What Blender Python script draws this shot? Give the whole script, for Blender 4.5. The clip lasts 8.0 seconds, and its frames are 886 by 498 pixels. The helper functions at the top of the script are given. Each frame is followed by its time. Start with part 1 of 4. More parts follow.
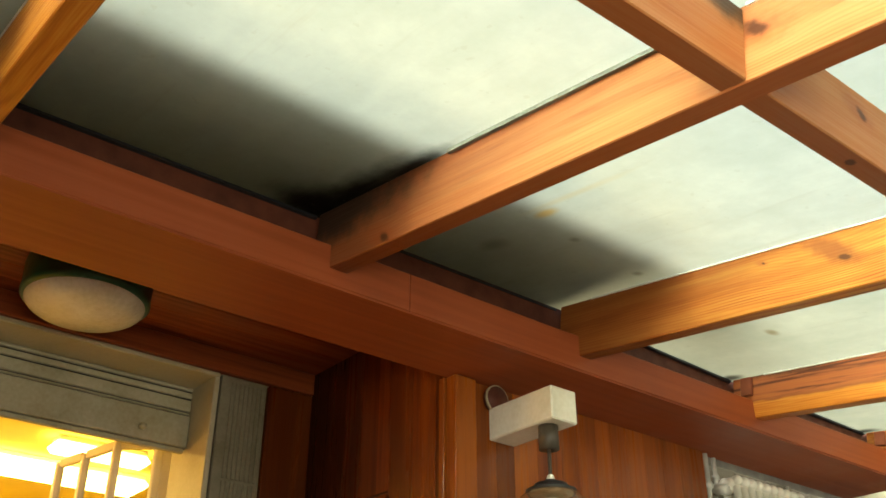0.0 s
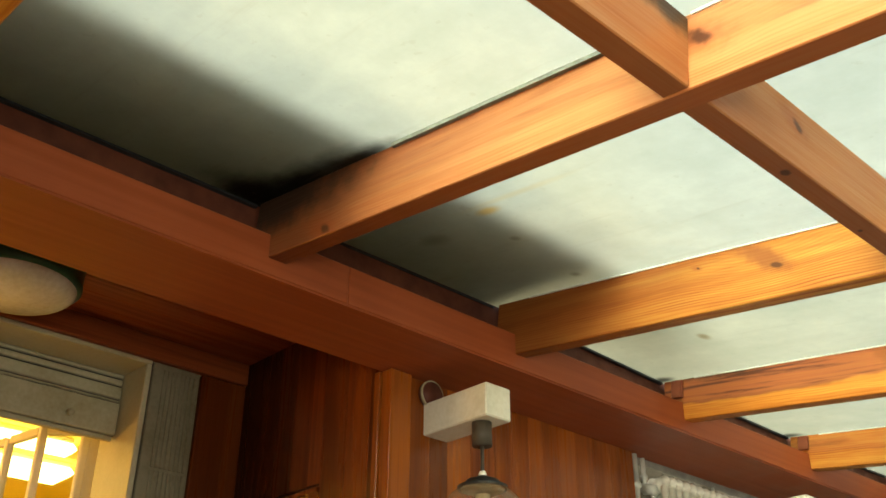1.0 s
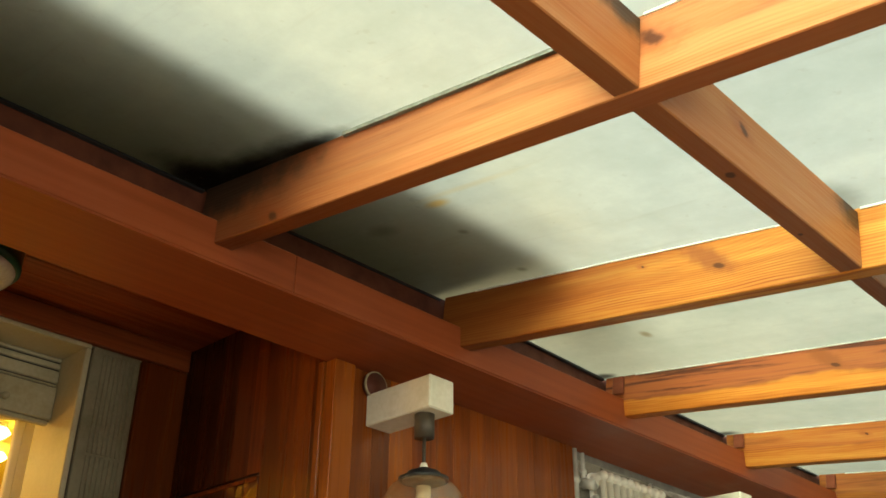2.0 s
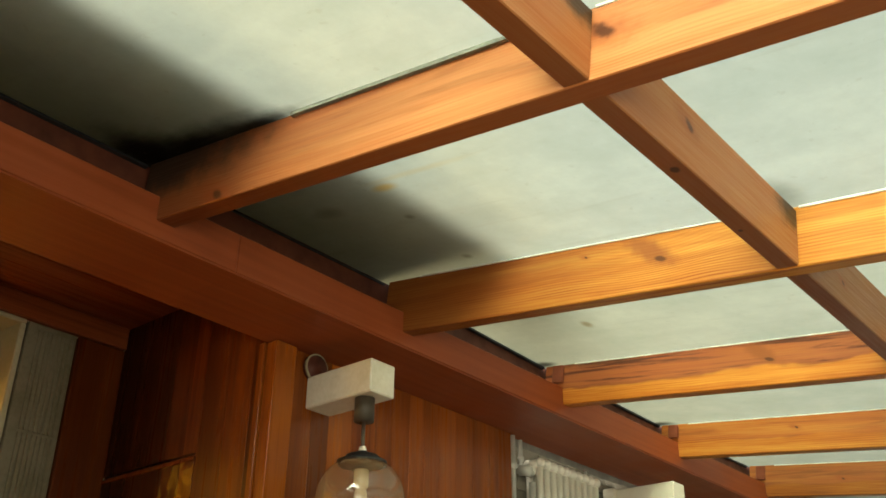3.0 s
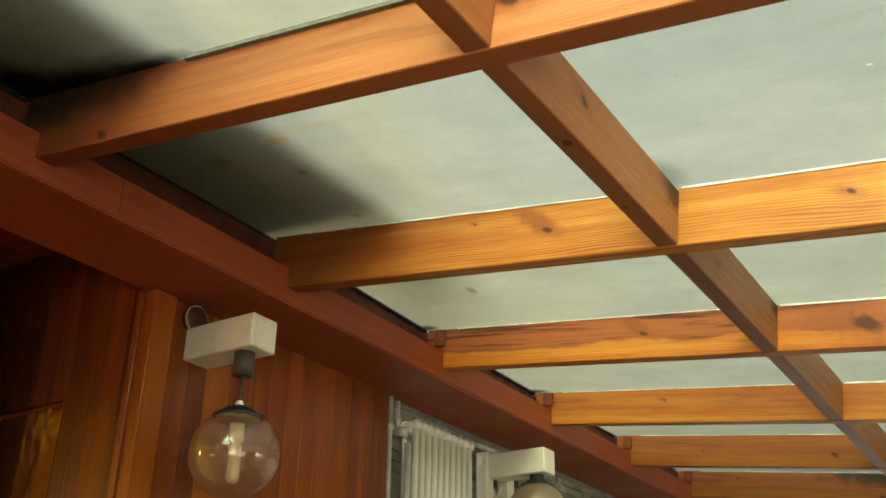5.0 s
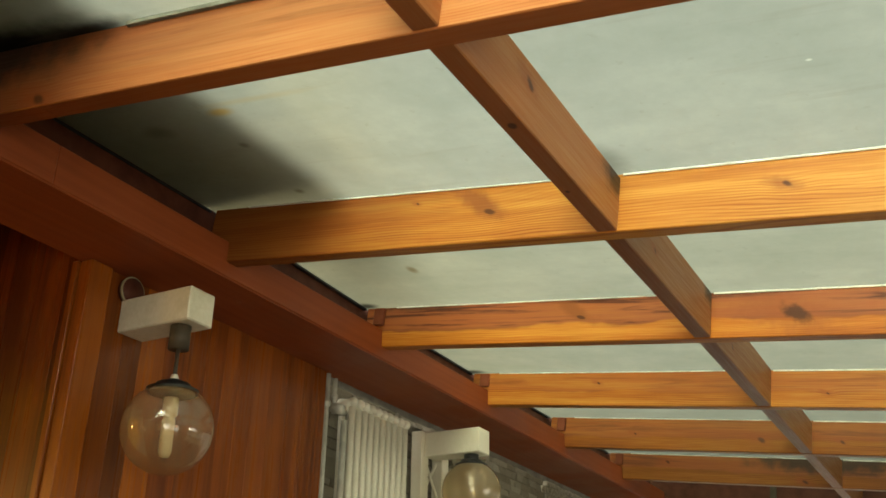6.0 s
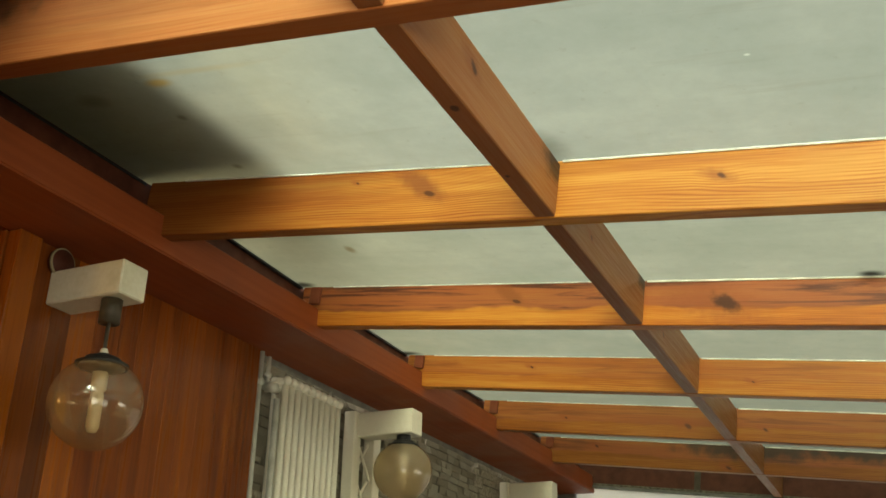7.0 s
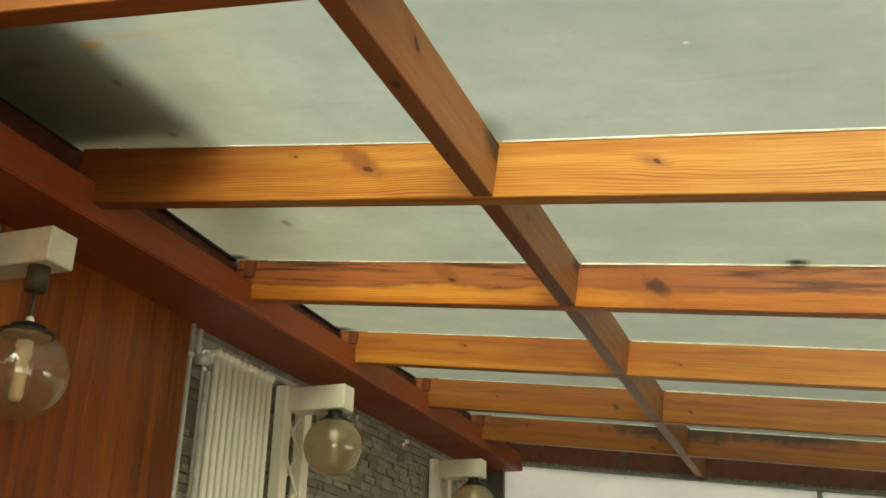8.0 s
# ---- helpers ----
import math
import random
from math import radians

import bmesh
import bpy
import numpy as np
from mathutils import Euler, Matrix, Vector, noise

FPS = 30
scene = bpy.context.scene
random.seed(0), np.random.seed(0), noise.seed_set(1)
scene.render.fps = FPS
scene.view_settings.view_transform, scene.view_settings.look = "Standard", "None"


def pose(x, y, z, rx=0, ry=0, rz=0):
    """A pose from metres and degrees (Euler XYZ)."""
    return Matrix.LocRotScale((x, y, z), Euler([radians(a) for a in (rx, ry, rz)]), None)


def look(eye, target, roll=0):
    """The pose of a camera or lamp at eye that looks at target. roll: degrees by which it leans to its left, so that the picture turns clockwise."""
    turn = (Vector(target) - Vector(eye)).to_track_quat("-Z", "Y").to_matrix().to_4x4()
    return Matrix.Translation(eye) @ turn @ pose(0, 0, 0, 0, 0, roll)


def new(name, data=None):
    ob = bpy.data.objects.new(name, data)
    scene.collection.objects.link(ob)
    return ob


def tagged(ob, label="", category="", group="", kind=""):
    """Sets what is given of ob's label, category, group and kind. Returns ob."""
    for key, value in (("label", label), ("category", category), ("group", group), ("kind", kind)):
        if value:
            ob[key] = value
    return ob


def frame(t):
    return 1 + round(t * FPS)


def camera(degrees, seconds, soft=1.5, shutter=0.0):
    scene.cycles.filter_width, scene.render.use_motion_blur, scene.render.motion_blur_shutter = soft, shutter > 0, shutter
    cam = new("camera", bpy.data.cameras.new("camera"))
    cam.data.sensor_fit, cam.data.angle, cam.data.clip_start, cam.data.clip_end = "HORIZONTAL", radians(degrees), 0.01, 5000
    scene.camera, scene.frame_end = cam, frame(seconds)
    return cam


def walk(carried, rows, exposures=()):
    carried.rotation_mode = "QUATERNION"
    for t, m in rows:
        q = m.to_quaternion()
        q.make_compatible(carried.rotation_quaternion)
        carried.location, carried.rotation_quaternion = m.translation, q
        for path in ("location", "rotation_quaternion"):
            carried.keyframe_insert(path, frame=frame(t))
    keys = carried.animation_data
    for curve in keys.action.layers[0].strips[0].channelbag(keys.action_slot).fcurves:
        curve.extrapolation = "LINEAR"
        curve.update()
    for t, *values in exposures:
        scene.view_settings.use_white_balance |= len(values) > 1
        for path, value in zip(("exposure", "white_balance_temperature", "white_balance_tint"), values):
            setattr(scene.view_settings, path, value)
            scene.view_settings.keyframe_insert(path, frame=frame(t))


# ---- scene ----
import itertools

# ---------------------------------------------------------------- camera
cam = camera(48.75, 8.0, soft=1.6)
PATH = [
    (0.0, pose(0.0000, 0.0000, 1.5001, 119.073, -0.191, 51.091)),
    (0.5, pose(-0.0005, -0.0003, 1.4997, 118.974, -0.277, 49.017)),
    (1.0, pose(-0.0010, -0.0007, 1.4993, 118.813, -0.321, 47.013)),
    (1.5, pose(-0.0015, -0.0011, 1.4987, 118.646, -0.323, 45.273)),
    (3.0, pose(-0.0022, -0.0015, 1.4979, 117.555, -0.496, 39.794)),
    (3.5, pose(-0.0029, -0.0018, 1.4970, 117.059, -0.586, 37.925)),
    (4.0, pose(-0.0034, -0.0020, 1.4961, 116.563, -0.643, 35.974)),
    (4.5, pose(-0.0040, -0.0022, 1.4950, 116.024, -0.695, 34.221)),
    (6.0, pose(-0.0045, -0.0024, 1.4939, 114.309, -0.916, 28.542)),
    (6.5, pose(-0.0048, -0.0026, 1.4929, 113.818, -1.013, 26.647)),
    (7.0, pose(-0.0049, -0.0028, 1.4921, 113.324, -1.037, 24.530)),
    (7.5, pose(-0.0048, -0.0030, 1.4915, 112.726, -1.099, 22.526)),
    (8.0, pose(-0.0047, -0.0032, 1.4909, 112.097, -1.190, 20.449)),
]
EXPOSURES = [(0.0, 2.58, 6850.0, 5.0), (2.0, 2.31, 7000.0, 5.0), (4.0, 2.02, 7150.0, 5.0), (8.0, 1.58, 7450.0, 4.0)]
walk(cam, PATH, EXPOSURES)

# ---------------------------------------------------------------- light
SUN_EL, SUN_AZ = 42.0, 160.0
world = bpy.data.worlds.new("sky")
scene.world = world
world.use_nodes = True
wt = world.node_tree
wt.nodes.clear()
w_out = wt.nodes.new("ShaderNodeOutputWorld")
w_bg = wt.nodes.new("ShaderNodeBackground")
w_sky = wt.nodes.new("ShaderNodeTexSky")
w_sky.sky_type = "NISHITA"
w_sky.sun_disc = False
w_sky.sun_elevation = radians(SUN_EL)
w_sky.sun_rotation = radians(SUN_AZ)
w_sky.air_density, w_sky.dust_density, w_sky.ozone_density = 1.0, 6.0, 1.0
w_bg.inputs["Strength"].default_value = 0.12
w_soft = wt.nodes.new("ShaderNodeHueSaturation")   # thin cloud takes most of the blue
w_soft.inputs["Saturation"].default_value = 0.35
wt.links.new(w_sky.outputs[0], w_soft.inputs["Color"])
wt.links.new(w_soft.outputs[0], w_bg.inputs["Color"])
wt.links.new(w_bg.outputs[0], w_out.inputs["Surface"])

sun = new("sun", bpy.data.lights.new("sun", "SUN"))
sun.data.energy, sun.data.angle, sun.data.color = 4.0, radians(23), (1.0, 0.98, 0.94)
sun_from = Vector((math.sin(radians(SUN_AZ)) * math.cos(radians(SUN_EL)),
                   math.cos(radians(SUN_AZ)) * math.cos(radians(SUN_EL)), math.sin(radians(SUN_EL))))
sun.matrix_world = look(sun_from * 20, (0, 0, 0))

# area lamps added as fill, set in unseen openings behind and beside the camera
for nm, at_, aim, w, h, watt in (("rear_opening_light", (0.9, -1.14, 1.68), (0.0, 0.9, 2.5), 1.25, 0.9, 1.75),
                                 ("near_opening_light", (1.56, -0.15, 1.5), (-2.3, 0.5, 2.55), 1.5, 0.9, 0.74),
                                 ("side_opening_light", (1.56, 3.3, 1.88), (-2.0, 3.2, 1.0), 2.2, 0.4, 1.6)):
    lamp = new(nm, bpy.data.lights.new(nm, "AREA"))
    lamp.data.shape, lamp.data.size, lamp.data.size_y = "RECTANGLE", w, h
    lamp.data.energy, lamp.data.color = watt, (1.0, 0.95, 0.86)
    lamp.data.spread = radians(66)   # narrow beam, keeps fill light off the house side
    lamp.matrix_world = look(at_, aim)

room_light = new("room_lamp_light", bpy.data.lights.new("room_lamp_light", "POINT"))
room_light.data.energy, room_light.data.color = 12.0, (1.0, 0.55, 0.17)
room_light.data.shadow_soft_size = 0.12
room_light.location = (-4.2, -0.3, 2.1)


# ---------------------------------------------------------------- material helpers
class Mat:
    """A node material and short ways to add nodes to it."""

    def __init__(self, name, rough=0.5, spec=0.5, metal=0.0):
        self.m = bpy.data.materials.new(name)
        self.m.use_nodes = True
        self.t = self.m.node_tree
        self.bsdf = self.t.nodes["Principled BSDF"]
        self.out = self.t.nodes["Material Output"]
        self.put(self.bsdf, "Roughness", rough)
        self.put(self.bsdf, "Specular IOR Level", spec)
        self.put(self.bsdf, "Metallic", metal)

    def put(self, node, key, v):
        sock = node.inputs[key]
        if isinstance(v, bpy.types.NodeSocket):
            self.t.links.new(v, sock)
        else:
            sock.default_value = v

    def coords(self, kind="Object", scale=(1, 1, 1), loc=(0, 0, 0)):
        tc = self.t.nodes.new("ShaderNodeTexCoord")
        mp = self.t.nodes.new("ShaderNodeMapping")
        mp.inputs["Scale"].default_value = scale
        mp.inputs["Location"].default_value = loc
        self.t.links.new(tc.outputs[kind], mp.inputs["Vector"])
        return mp.outputs[0]

    def noise(self, vec, scale=5.0, detail=4.0, rough=0.55, distortion=0.0):
        n = self.t.nodes.new("ShaderNodeTexNoise")
        self.put(n, "Vector", vec)
        self.put(n, "Scale", scale)
        self.put(n, "Detail", detail)
        self.put(n, "Roughness", rough)
        self.put(n, "Distortion", distortion)
        return n.outputs["Fac"]

    def math(self, op, a, b=0.0, c=None, clamp=False):
        n = self.t.nodes.new("ShaderNodeMath")
        n.operation = op
        n.use_clamp = clamp
        for i, v in enumerate((a, b) if c is None else (a, b, c)):
            if isinstance(v, bpy.types.NodeSocket):
                self.t.links.new(v, n.inputs[i])
            else:
                n.inputs[i].default_value = v
        return n.outputs[0]

    def ramp(self, fac, stops):
        n = self.t.nodes.new("ShaderNodeValToRGB")
        el = n.color_ramp.elements
        while len(el) < len(stops):
            el.new(0.5)
        for e, (p, c) in zip(el, stops):
            e.position = p
            e.color = (*c, 1) if len(c) == 3 else c
        self.t.links.new(fac, n.inputs[0])
        return n.outputs[0]

    def span(self, v, lo, hi, a=0.0, b=1.0):
        n = self.t.nodes.new("ShaderNodeMapRange")
        n.interpolation_type = "SMOOTHSTEP"
        for k, x in zip(("Value", "From Min", "From Max", "To Min", "To Max"), (v, lo, hi, a, b)):
            self.put(n, k, x)
        return n.outputs[0]

    def mix(self, fac, a, b, mode="MIX"):
        n = self.t.nodes.new("ShaderNodeMix")
        n.data_type = "RGBA"
        n.blend_type = mode
        for k, v in ((0, fac), (6, a), (7, b)):
            if isinstance(v, bpy.types.NodeSocket):
                self.t.links.new(v, n.inputs[k])
            elif k == 0:
                n.inputs[0].default_value = v
            else:
                n.inputs[k].default_value = (*v, 1)
        return n.outputs[2]

    def split(self, vec):
        n = self.t.nodes.new("ShaderNodeSeparateXYZ")
        self.t.links.new(vec, n.inputs[0])
        return n.outputs

    def join(self, x, y, z):
        n = self.t.nodes.new("ShaderNodeCombineXYZ")
        for i, v in enumerate((x, y, z)):
            if isinstance(v, bpy.types.NodeSocket):
                self.t.links.new(v, n.inputs[i])
            else:
                n.inputs[i].default_value = v
        return n.outputs[0]

    def random(self):
        return self.t.nodes.new("ShaderNodeObjectInfo").outputs["Random"]

    def tone(self):
        return self.t.nodes.new("ShaderNodeObjectInfo").outputs["Color"]

    def colour(self, c):
        self.put(self.bsdf, "Base Color", c if isinstance(c, bpy.types.NodeSocket) else (*c, 1))
        return self

    def bump(self, height, strength=0.3, distance=0.002):
        n = self.t.nodes.new("ShaderNodeBump")
        self.put(n, "Height", height)
        self.put(n, "Strength", strength)
        self.put(n, "Distance", distance)
        self.t.links.new(n.outputs[0], self.bsdf.inputs["Normal"])
        return self

    def blob(self, x, y, cx, cy, rx, ry, wobble, soft=0.5):
        """1 inside a ragged ellipse, 0 outside."""
        dx = self.math("DIVIDE", self.math("SUBTRACT", x, cx), rx)
        dy = self.math("DIVIDE", self.math("SUBTRACT", y, cy), ry)
        r = self.math("SQRT", self.math("ADD", self.math("MULTIPLY", dx, dx), self.math("MULTIPLY", dy, dy)))
        r = self.math("ADD", r, wobble)
        return self.span(r, 1.0 - soft, 1.0 + soft, 1.0, 0.0)


def pine(name, knots=(), dark=(), seed=0.0, streak=0.0, light=1.0, grain=1.0, below=(), honey=0.0, even=0.0, spikes=(), end_shade=0.0):
    """Honey-coloured stained pine, grain along local x; knots (x, z, radius); dark patches (x, z, rx, rz) of mould, one
    with painted shade.
    """
    M = Mat(name, 0.4, 0.22)
    x, y, z = M.split(M.coords(loc=(0, 0, 0)))
    xs = M.math("ADD", x, seed)
    warp = M.noise(M.join(M.math("MULTIPLY", xs, 1.3), M.math("MULTIPLY", y, 6.0), M.math("MULTIPLY", z, 9.0)), 1.0, 2.0)
    zz = M.math("ADD", z, M.math("MULTIPLY", M.math("SUBTRACT", warp, 0.5), 0.05))
    zz = M.math("ADD", zz, M.math("MULTIPLY", y, 0.35))
    kmask = hmask = None
    for kx, kz, kr in knots:
        halo = M.blob(x, z, kx, kz, kr * 4.5, kr * 2.6, 0.0, 0.9)
        zz = M.math("ADD", zz, M.math("MULTIPLY", halo, kr * 0.9))
        wob = M.math("MULTIPLY", M.math("SUBTRACT", M.noise(M.coords(scale=(38, 38, 50)), 1.0, 2.0), 0.5), 1.3)
        k = M.blob(M.math("ADD", x, M.math("MULTIPLY", z, 0.7)), z, kx + kz * 0.7, kz, kr * 0.9, kr * 0.8, wob, 0.5)
        h = M.blob(M.math("ADD", x, M.math("MULTIPLY", z, 1.1)), z, kx - kr * 0.8 + kz * 1.1, kz + kr * 0.3, kr * 3.0, kr * 1.7, wob, 0.8)
        kmask = k if kmask is None else M.math("MAXIMUM", kmask, k)
        hmask = h if hmask is None else M.math("MAXIMUM", hmask, h)
    for kx, kz, size in spikes:
        zz = M.math("ADD", zz, M.math("MULTIPLY", M.blob(x, z, kx - size * 0.4, kz + size * 0.35, size * 1.8, size * 0.9, 0.0, 0.9), size * 0.35))
    for kx, ky, kr in below:
        wob = M.math("MULTIPLY", M.math("SUBTRACT", M.noise(M.coords(scale=(60, 60, 60)), 1.0, 2.0), 0.5), 0.9)
        k = M.math("MULTIPLY", M.blob(x, y, kx, ky, kr, kr * 0.8, wob, 0.35), M.span(z, 0.002, 0.01, 1.0, 0.0))
        kmask = k if kmask is None else M.math("MAXIMUM", kmask, k)
    rings = M.math("SINE", M.math("MULTIPLY", zz, 820.0))
    rings = M.math("POWER", M.math("MULTIPLY_ADD", rings, 0.5, 0.5), 2.6)
    fibre = M.noise(M.join(M.math("MULTIPLY", xs, 7.0), M.math("MULTIPLY", y, 260.0), M.math("MULTIPLY", z, 260.0)), 1.0, 3.0)
    wide = M.noise(M.join(M.math("MULTIPLY", xs, 0.9), M.math("MULTIPLY", y, 14.0), M.math("MULTIPLY", z, 26.0)), 1.0, 3.0)
    mask = M.noise(M.join(M.math("MULTIPLY", xs, 1.6), 0.0, M.math("MULTIPLY", z, 8.0)), 1.3, 1.0)
    g = M.math("MULTIPLY", rings, M.math("MULTIPLY", M.span(mask, 0.35, 0.65, 0.12 * grain, 0.5 * grain), M.span(z, 0.04, 0.11, 1.2, 0.5)))
    g = M.math("ADD", g, M.math("MULTIPLY_ADD", fibre, 0.56 - 0.3 * even, 0.15 * even))
    g = M.math("ADD", g, M.math("MULTIPLY_ADD", wide, 1.0 - 0.45 * even, 0.17 * even))
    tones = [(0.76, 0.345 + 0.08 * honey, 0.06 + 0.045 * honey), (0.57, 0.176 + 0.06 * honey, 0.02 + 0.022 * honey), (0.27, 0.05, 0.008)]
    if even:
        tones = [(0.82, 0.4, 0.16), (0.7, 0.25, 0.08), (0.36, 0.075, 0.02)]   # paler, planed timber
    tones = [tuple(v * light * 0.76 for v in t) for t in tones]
    c = M.ramp(M.math("MULTIPLY", g, 0.585), [(0.3, tones[0]), (0.5, tones[1]), (0.74, tones[2])])
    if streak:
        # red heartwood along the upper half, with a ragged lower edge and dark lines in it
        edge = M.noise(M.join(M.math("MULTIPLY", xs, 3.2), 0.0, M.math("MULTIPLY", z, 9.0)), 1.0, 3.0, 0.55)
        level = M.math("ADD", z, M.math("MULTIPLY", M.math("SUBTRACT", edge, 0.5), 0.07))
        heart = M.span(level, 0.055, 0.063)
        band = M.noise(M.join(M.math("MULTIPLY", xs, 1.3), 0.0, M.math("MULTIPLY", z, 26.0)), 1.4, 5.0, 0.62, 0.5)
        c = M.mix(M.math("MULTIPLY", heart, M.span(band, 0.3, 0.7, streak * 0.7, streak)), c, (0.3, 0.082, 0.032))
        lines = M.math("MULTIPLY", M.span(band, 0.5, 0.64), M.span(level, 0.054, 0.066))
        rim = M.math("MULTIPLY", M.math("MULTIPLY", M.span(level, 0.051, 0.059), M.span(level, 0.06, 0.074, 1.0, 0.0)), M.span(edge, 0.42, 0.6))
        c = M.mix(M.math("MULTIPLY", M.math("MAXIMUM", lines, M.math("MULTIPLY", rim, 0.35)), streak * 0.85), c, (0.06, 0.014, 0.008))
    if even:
        # the underside is painted darker and redder, which puts its shade into the colour
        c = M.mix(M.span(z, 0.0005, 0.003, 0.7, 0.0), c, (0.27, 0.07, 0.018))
    if end_shade:
        # shade at the girder end painted in red-brown, ragged along the grain
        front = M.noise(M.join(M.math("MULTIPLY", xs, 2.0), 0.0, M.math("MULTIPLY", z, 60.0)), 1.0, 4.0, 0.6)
        reach = M.math("ADD", x, M.math("MULTIPLY", M.math("SUBTRACT", front, 0.5), end_shade * 0.5))
        reach = M.math("SUBTRACT", reach, M.math("MULTIPLY", z, end_shade * 1.2))
        c = M.mix(M.span(reach, end_shade * 0.3, end_shade * 1.15, 0.75, 0.0), c, (0.12, 0.022, 0.007))
    for kx, kz, size in spikes:
        # a branch cut lengthwise: a brown wedge that ends in a dark tip
        rag = M.math("MULTIPLY", M.math("SUBTRACT", M.noise(M.coords(scale=(45, 45, 30)), 1.0, 3.0), 0.5), 0.9)
        lean = M.math("ADD", x, M.math("MULTIPLY", M.math("SUBTRACT", z, kz), 1.1))
        wedge = M.math("MULTIPLY", M.blob(lean, z, kx, kz + size * 0.42, size * 0.55, size * 0.6, rag, 0.6), 0.8)
        c = M.mix(wedge, c, (0.24, 0.07, 0.018))
        c = M.mix(M.math("MULTIPLY", M.blob(lean, z, kx, kz + size * 0.03, size * 0.2, size * 0.1, rag, 0.4), 0.8), c, (0.06, 0.018, 0.008))
    if hmask is not None:
        c = M.mix(M.math("MULTIPLY", hmask, 0.6), c, (0.26, 0.062, 0.016))
    if kmask is not None:
        c = M.mix(M.math("MULTIPLY", kmask, 0.85), c, (0.05, 0.014, 0.007))
    wob2 = M.math("MULTIPLY", M.math("SUBTRACT", M.noise(M.coords(scale=(18, 18, 18)), 1.0, 4.0), 0.5), 1.4)
    for dx, dz, rx, rz in dark:
        c = M.mix(M.math("MULTIPLY", M.blob(x, z, dx, dz, rx, rz, wob2, 0.5), 0.88), c, (0.022, 0.018, 0.012))
    M.colour(c)
    M.put(M.bsdf, "Roughness", M.span(fibre, 0.3, 0.7, 0.34, 0.52))
    return M.bump(M.math("ADD", M.math("MULTIPLY", rings, 0.35 * grain), fibre), 0.22, 0.0012).m


def red_paint():
    M = Mat("red_brown_paint", 0.5, 0.22)
    streaks = M.noise(M.coords(scale=(30, 0.8, 30)), 1.5, 4.0)
    cloud = M.noise(M.coords(scale=(1.5, 1.5, 1.5)), 2.0, 3.0)
    g = M.math("MULTIPLY_ADD", streaks, 0.5, M.math("MULTIPLY", cloud, 0.5))
    M.colour(M.ramp(g, [(0.3, (0.2, 0.04, 0.012)), (0.5, (0.27, 0.06, 0.018)), (0.72, (0.33, 0.084, 0.028))]))
    M.put(M.bsdf, "Roughness", M.span(cloud, 0.3, 0.7, 0.38, 0.58))
    return M.bump(streaks, 0.15, 0.001).m


def varnished(name, along=2, base=(0.28, 0.066, 0.0115), rough=0.3, wavy=0.0, spec=0.3):
    """Varnished red-brown boards, grain along one axis; object colour sets each board's tone."""
    M = Mat(name, rough, spec)
    sc = [55.0, 55.0, 55.0]
    sc[along] = 1.6
    r = M.random()
    off = M.math("MULTIPLY", r, 37.0)
    v = M.t.nodes.new("ShaderNodeVectorMath")
    v.operation = "ADD"
    M.t.links.new(M.coords(scale=tuple(sc)), v.inputs[0])
    M.t.links.new(M.join(off, off, off), v.inputs[1])
    fine = M.noise(v.outputs[0], 1.0, 5.0, 0.6, 0.4)
    sc2 = [9.0, 9.0, 9.0]
    sc2[along] = 0.8
    v2 = M.t.nodes.new("ShaderNodeVectorMath")
    v2.operation = "ADD"
    M.t.links.new(M.coords(scale=tuple(sc2)), v2.inputs[0])
    M.t.links.new(M.join(off, off, off), v2.inputs[1])
    broad = M.noise(v2.outputs[0], 1.0, 3.0, 0.5, 0.8)
    g = M.math("ADD", M.math("MULTIPLY", fine, 0.55), M.math("MULTIPLY", broad, 0.45))
    lo = tuple(a * b for a, b in zip(base, (1.35, 1.5, 1.6)))
    hi = tuple(a * b for a, b in zip(base, (0.5, 0.38, 0.35)))
    c = M.ramp(g, [(0.36, lo), (0.5, base), (0.66, hi)])
    c = M.mix(1.0, c, M.tone(), "MULTIPLY")
    M.colour(c)
    M.put(M.bsdf, "Roughness", M.span(fine, 0.3, 0.7, rough * 0.85, rough * 1.3))
    if wavy:
        # thick, unevenly brushed varnish
        ripple = M.noise(M.coords(scale=(20, 20, 14)), 1.0, 1.0, 0.5)
        return M.bump(M.math("MULTIPLY_ADD", ripple, wavy, M.math("MULTIPLY", fine, 0.12)), 1.0, 0.0035).m
    return M.bump(fine, 0.12, 0.0008).m


def white_paint(name, base=(0.74, 0.73, 0.66), rough=0.42, dirt=0.25):
    M = Mat(name, rough, 0.45)
    n1 = M.noise(M.coords(scale=(3, 3, 3)), 2.0, 4.0)
    n2 = M.noise(M.coords(scale=(40, 40, 40)), 2.0, 3.0)
    g = M.math("ADD", M.math("MULTIPLY", n1, 0.7), M.math("MULTIPLY", n2, 0.3))
    worn = tuple(a * b for a, b in zip(base, (1 - dirt, 1 - dirt * 1.1, 1 - dirt * 1.5)))
    M.colour(M.ramp(g, [(0.4, base), (0.68, worn)]))
    return M.bump(n2, 0.08, 0.0006).m


def plain(name, c, rough=0.5, spec=0.5, metal=0.0, vary=0.25, size=8.0):
    M = Mat(name, rough, spec, metal)
    n = M.noise(M.coords(scale=(size, size, size)), 2.0, 5.0)
    M.colour(M.ramp(n, [(0.3, tuple(a * (1 + vary) for a in c)), (0.7, tuple(a * (1 - vary) for a in c))]))
    M.put(M.bsdf, "Roughness", M.span(n, 0.3, 0.7, rough * 0.85, min(1.0, rough * 1.15)))
    return M.bump(n, 0.1, 0.001).m


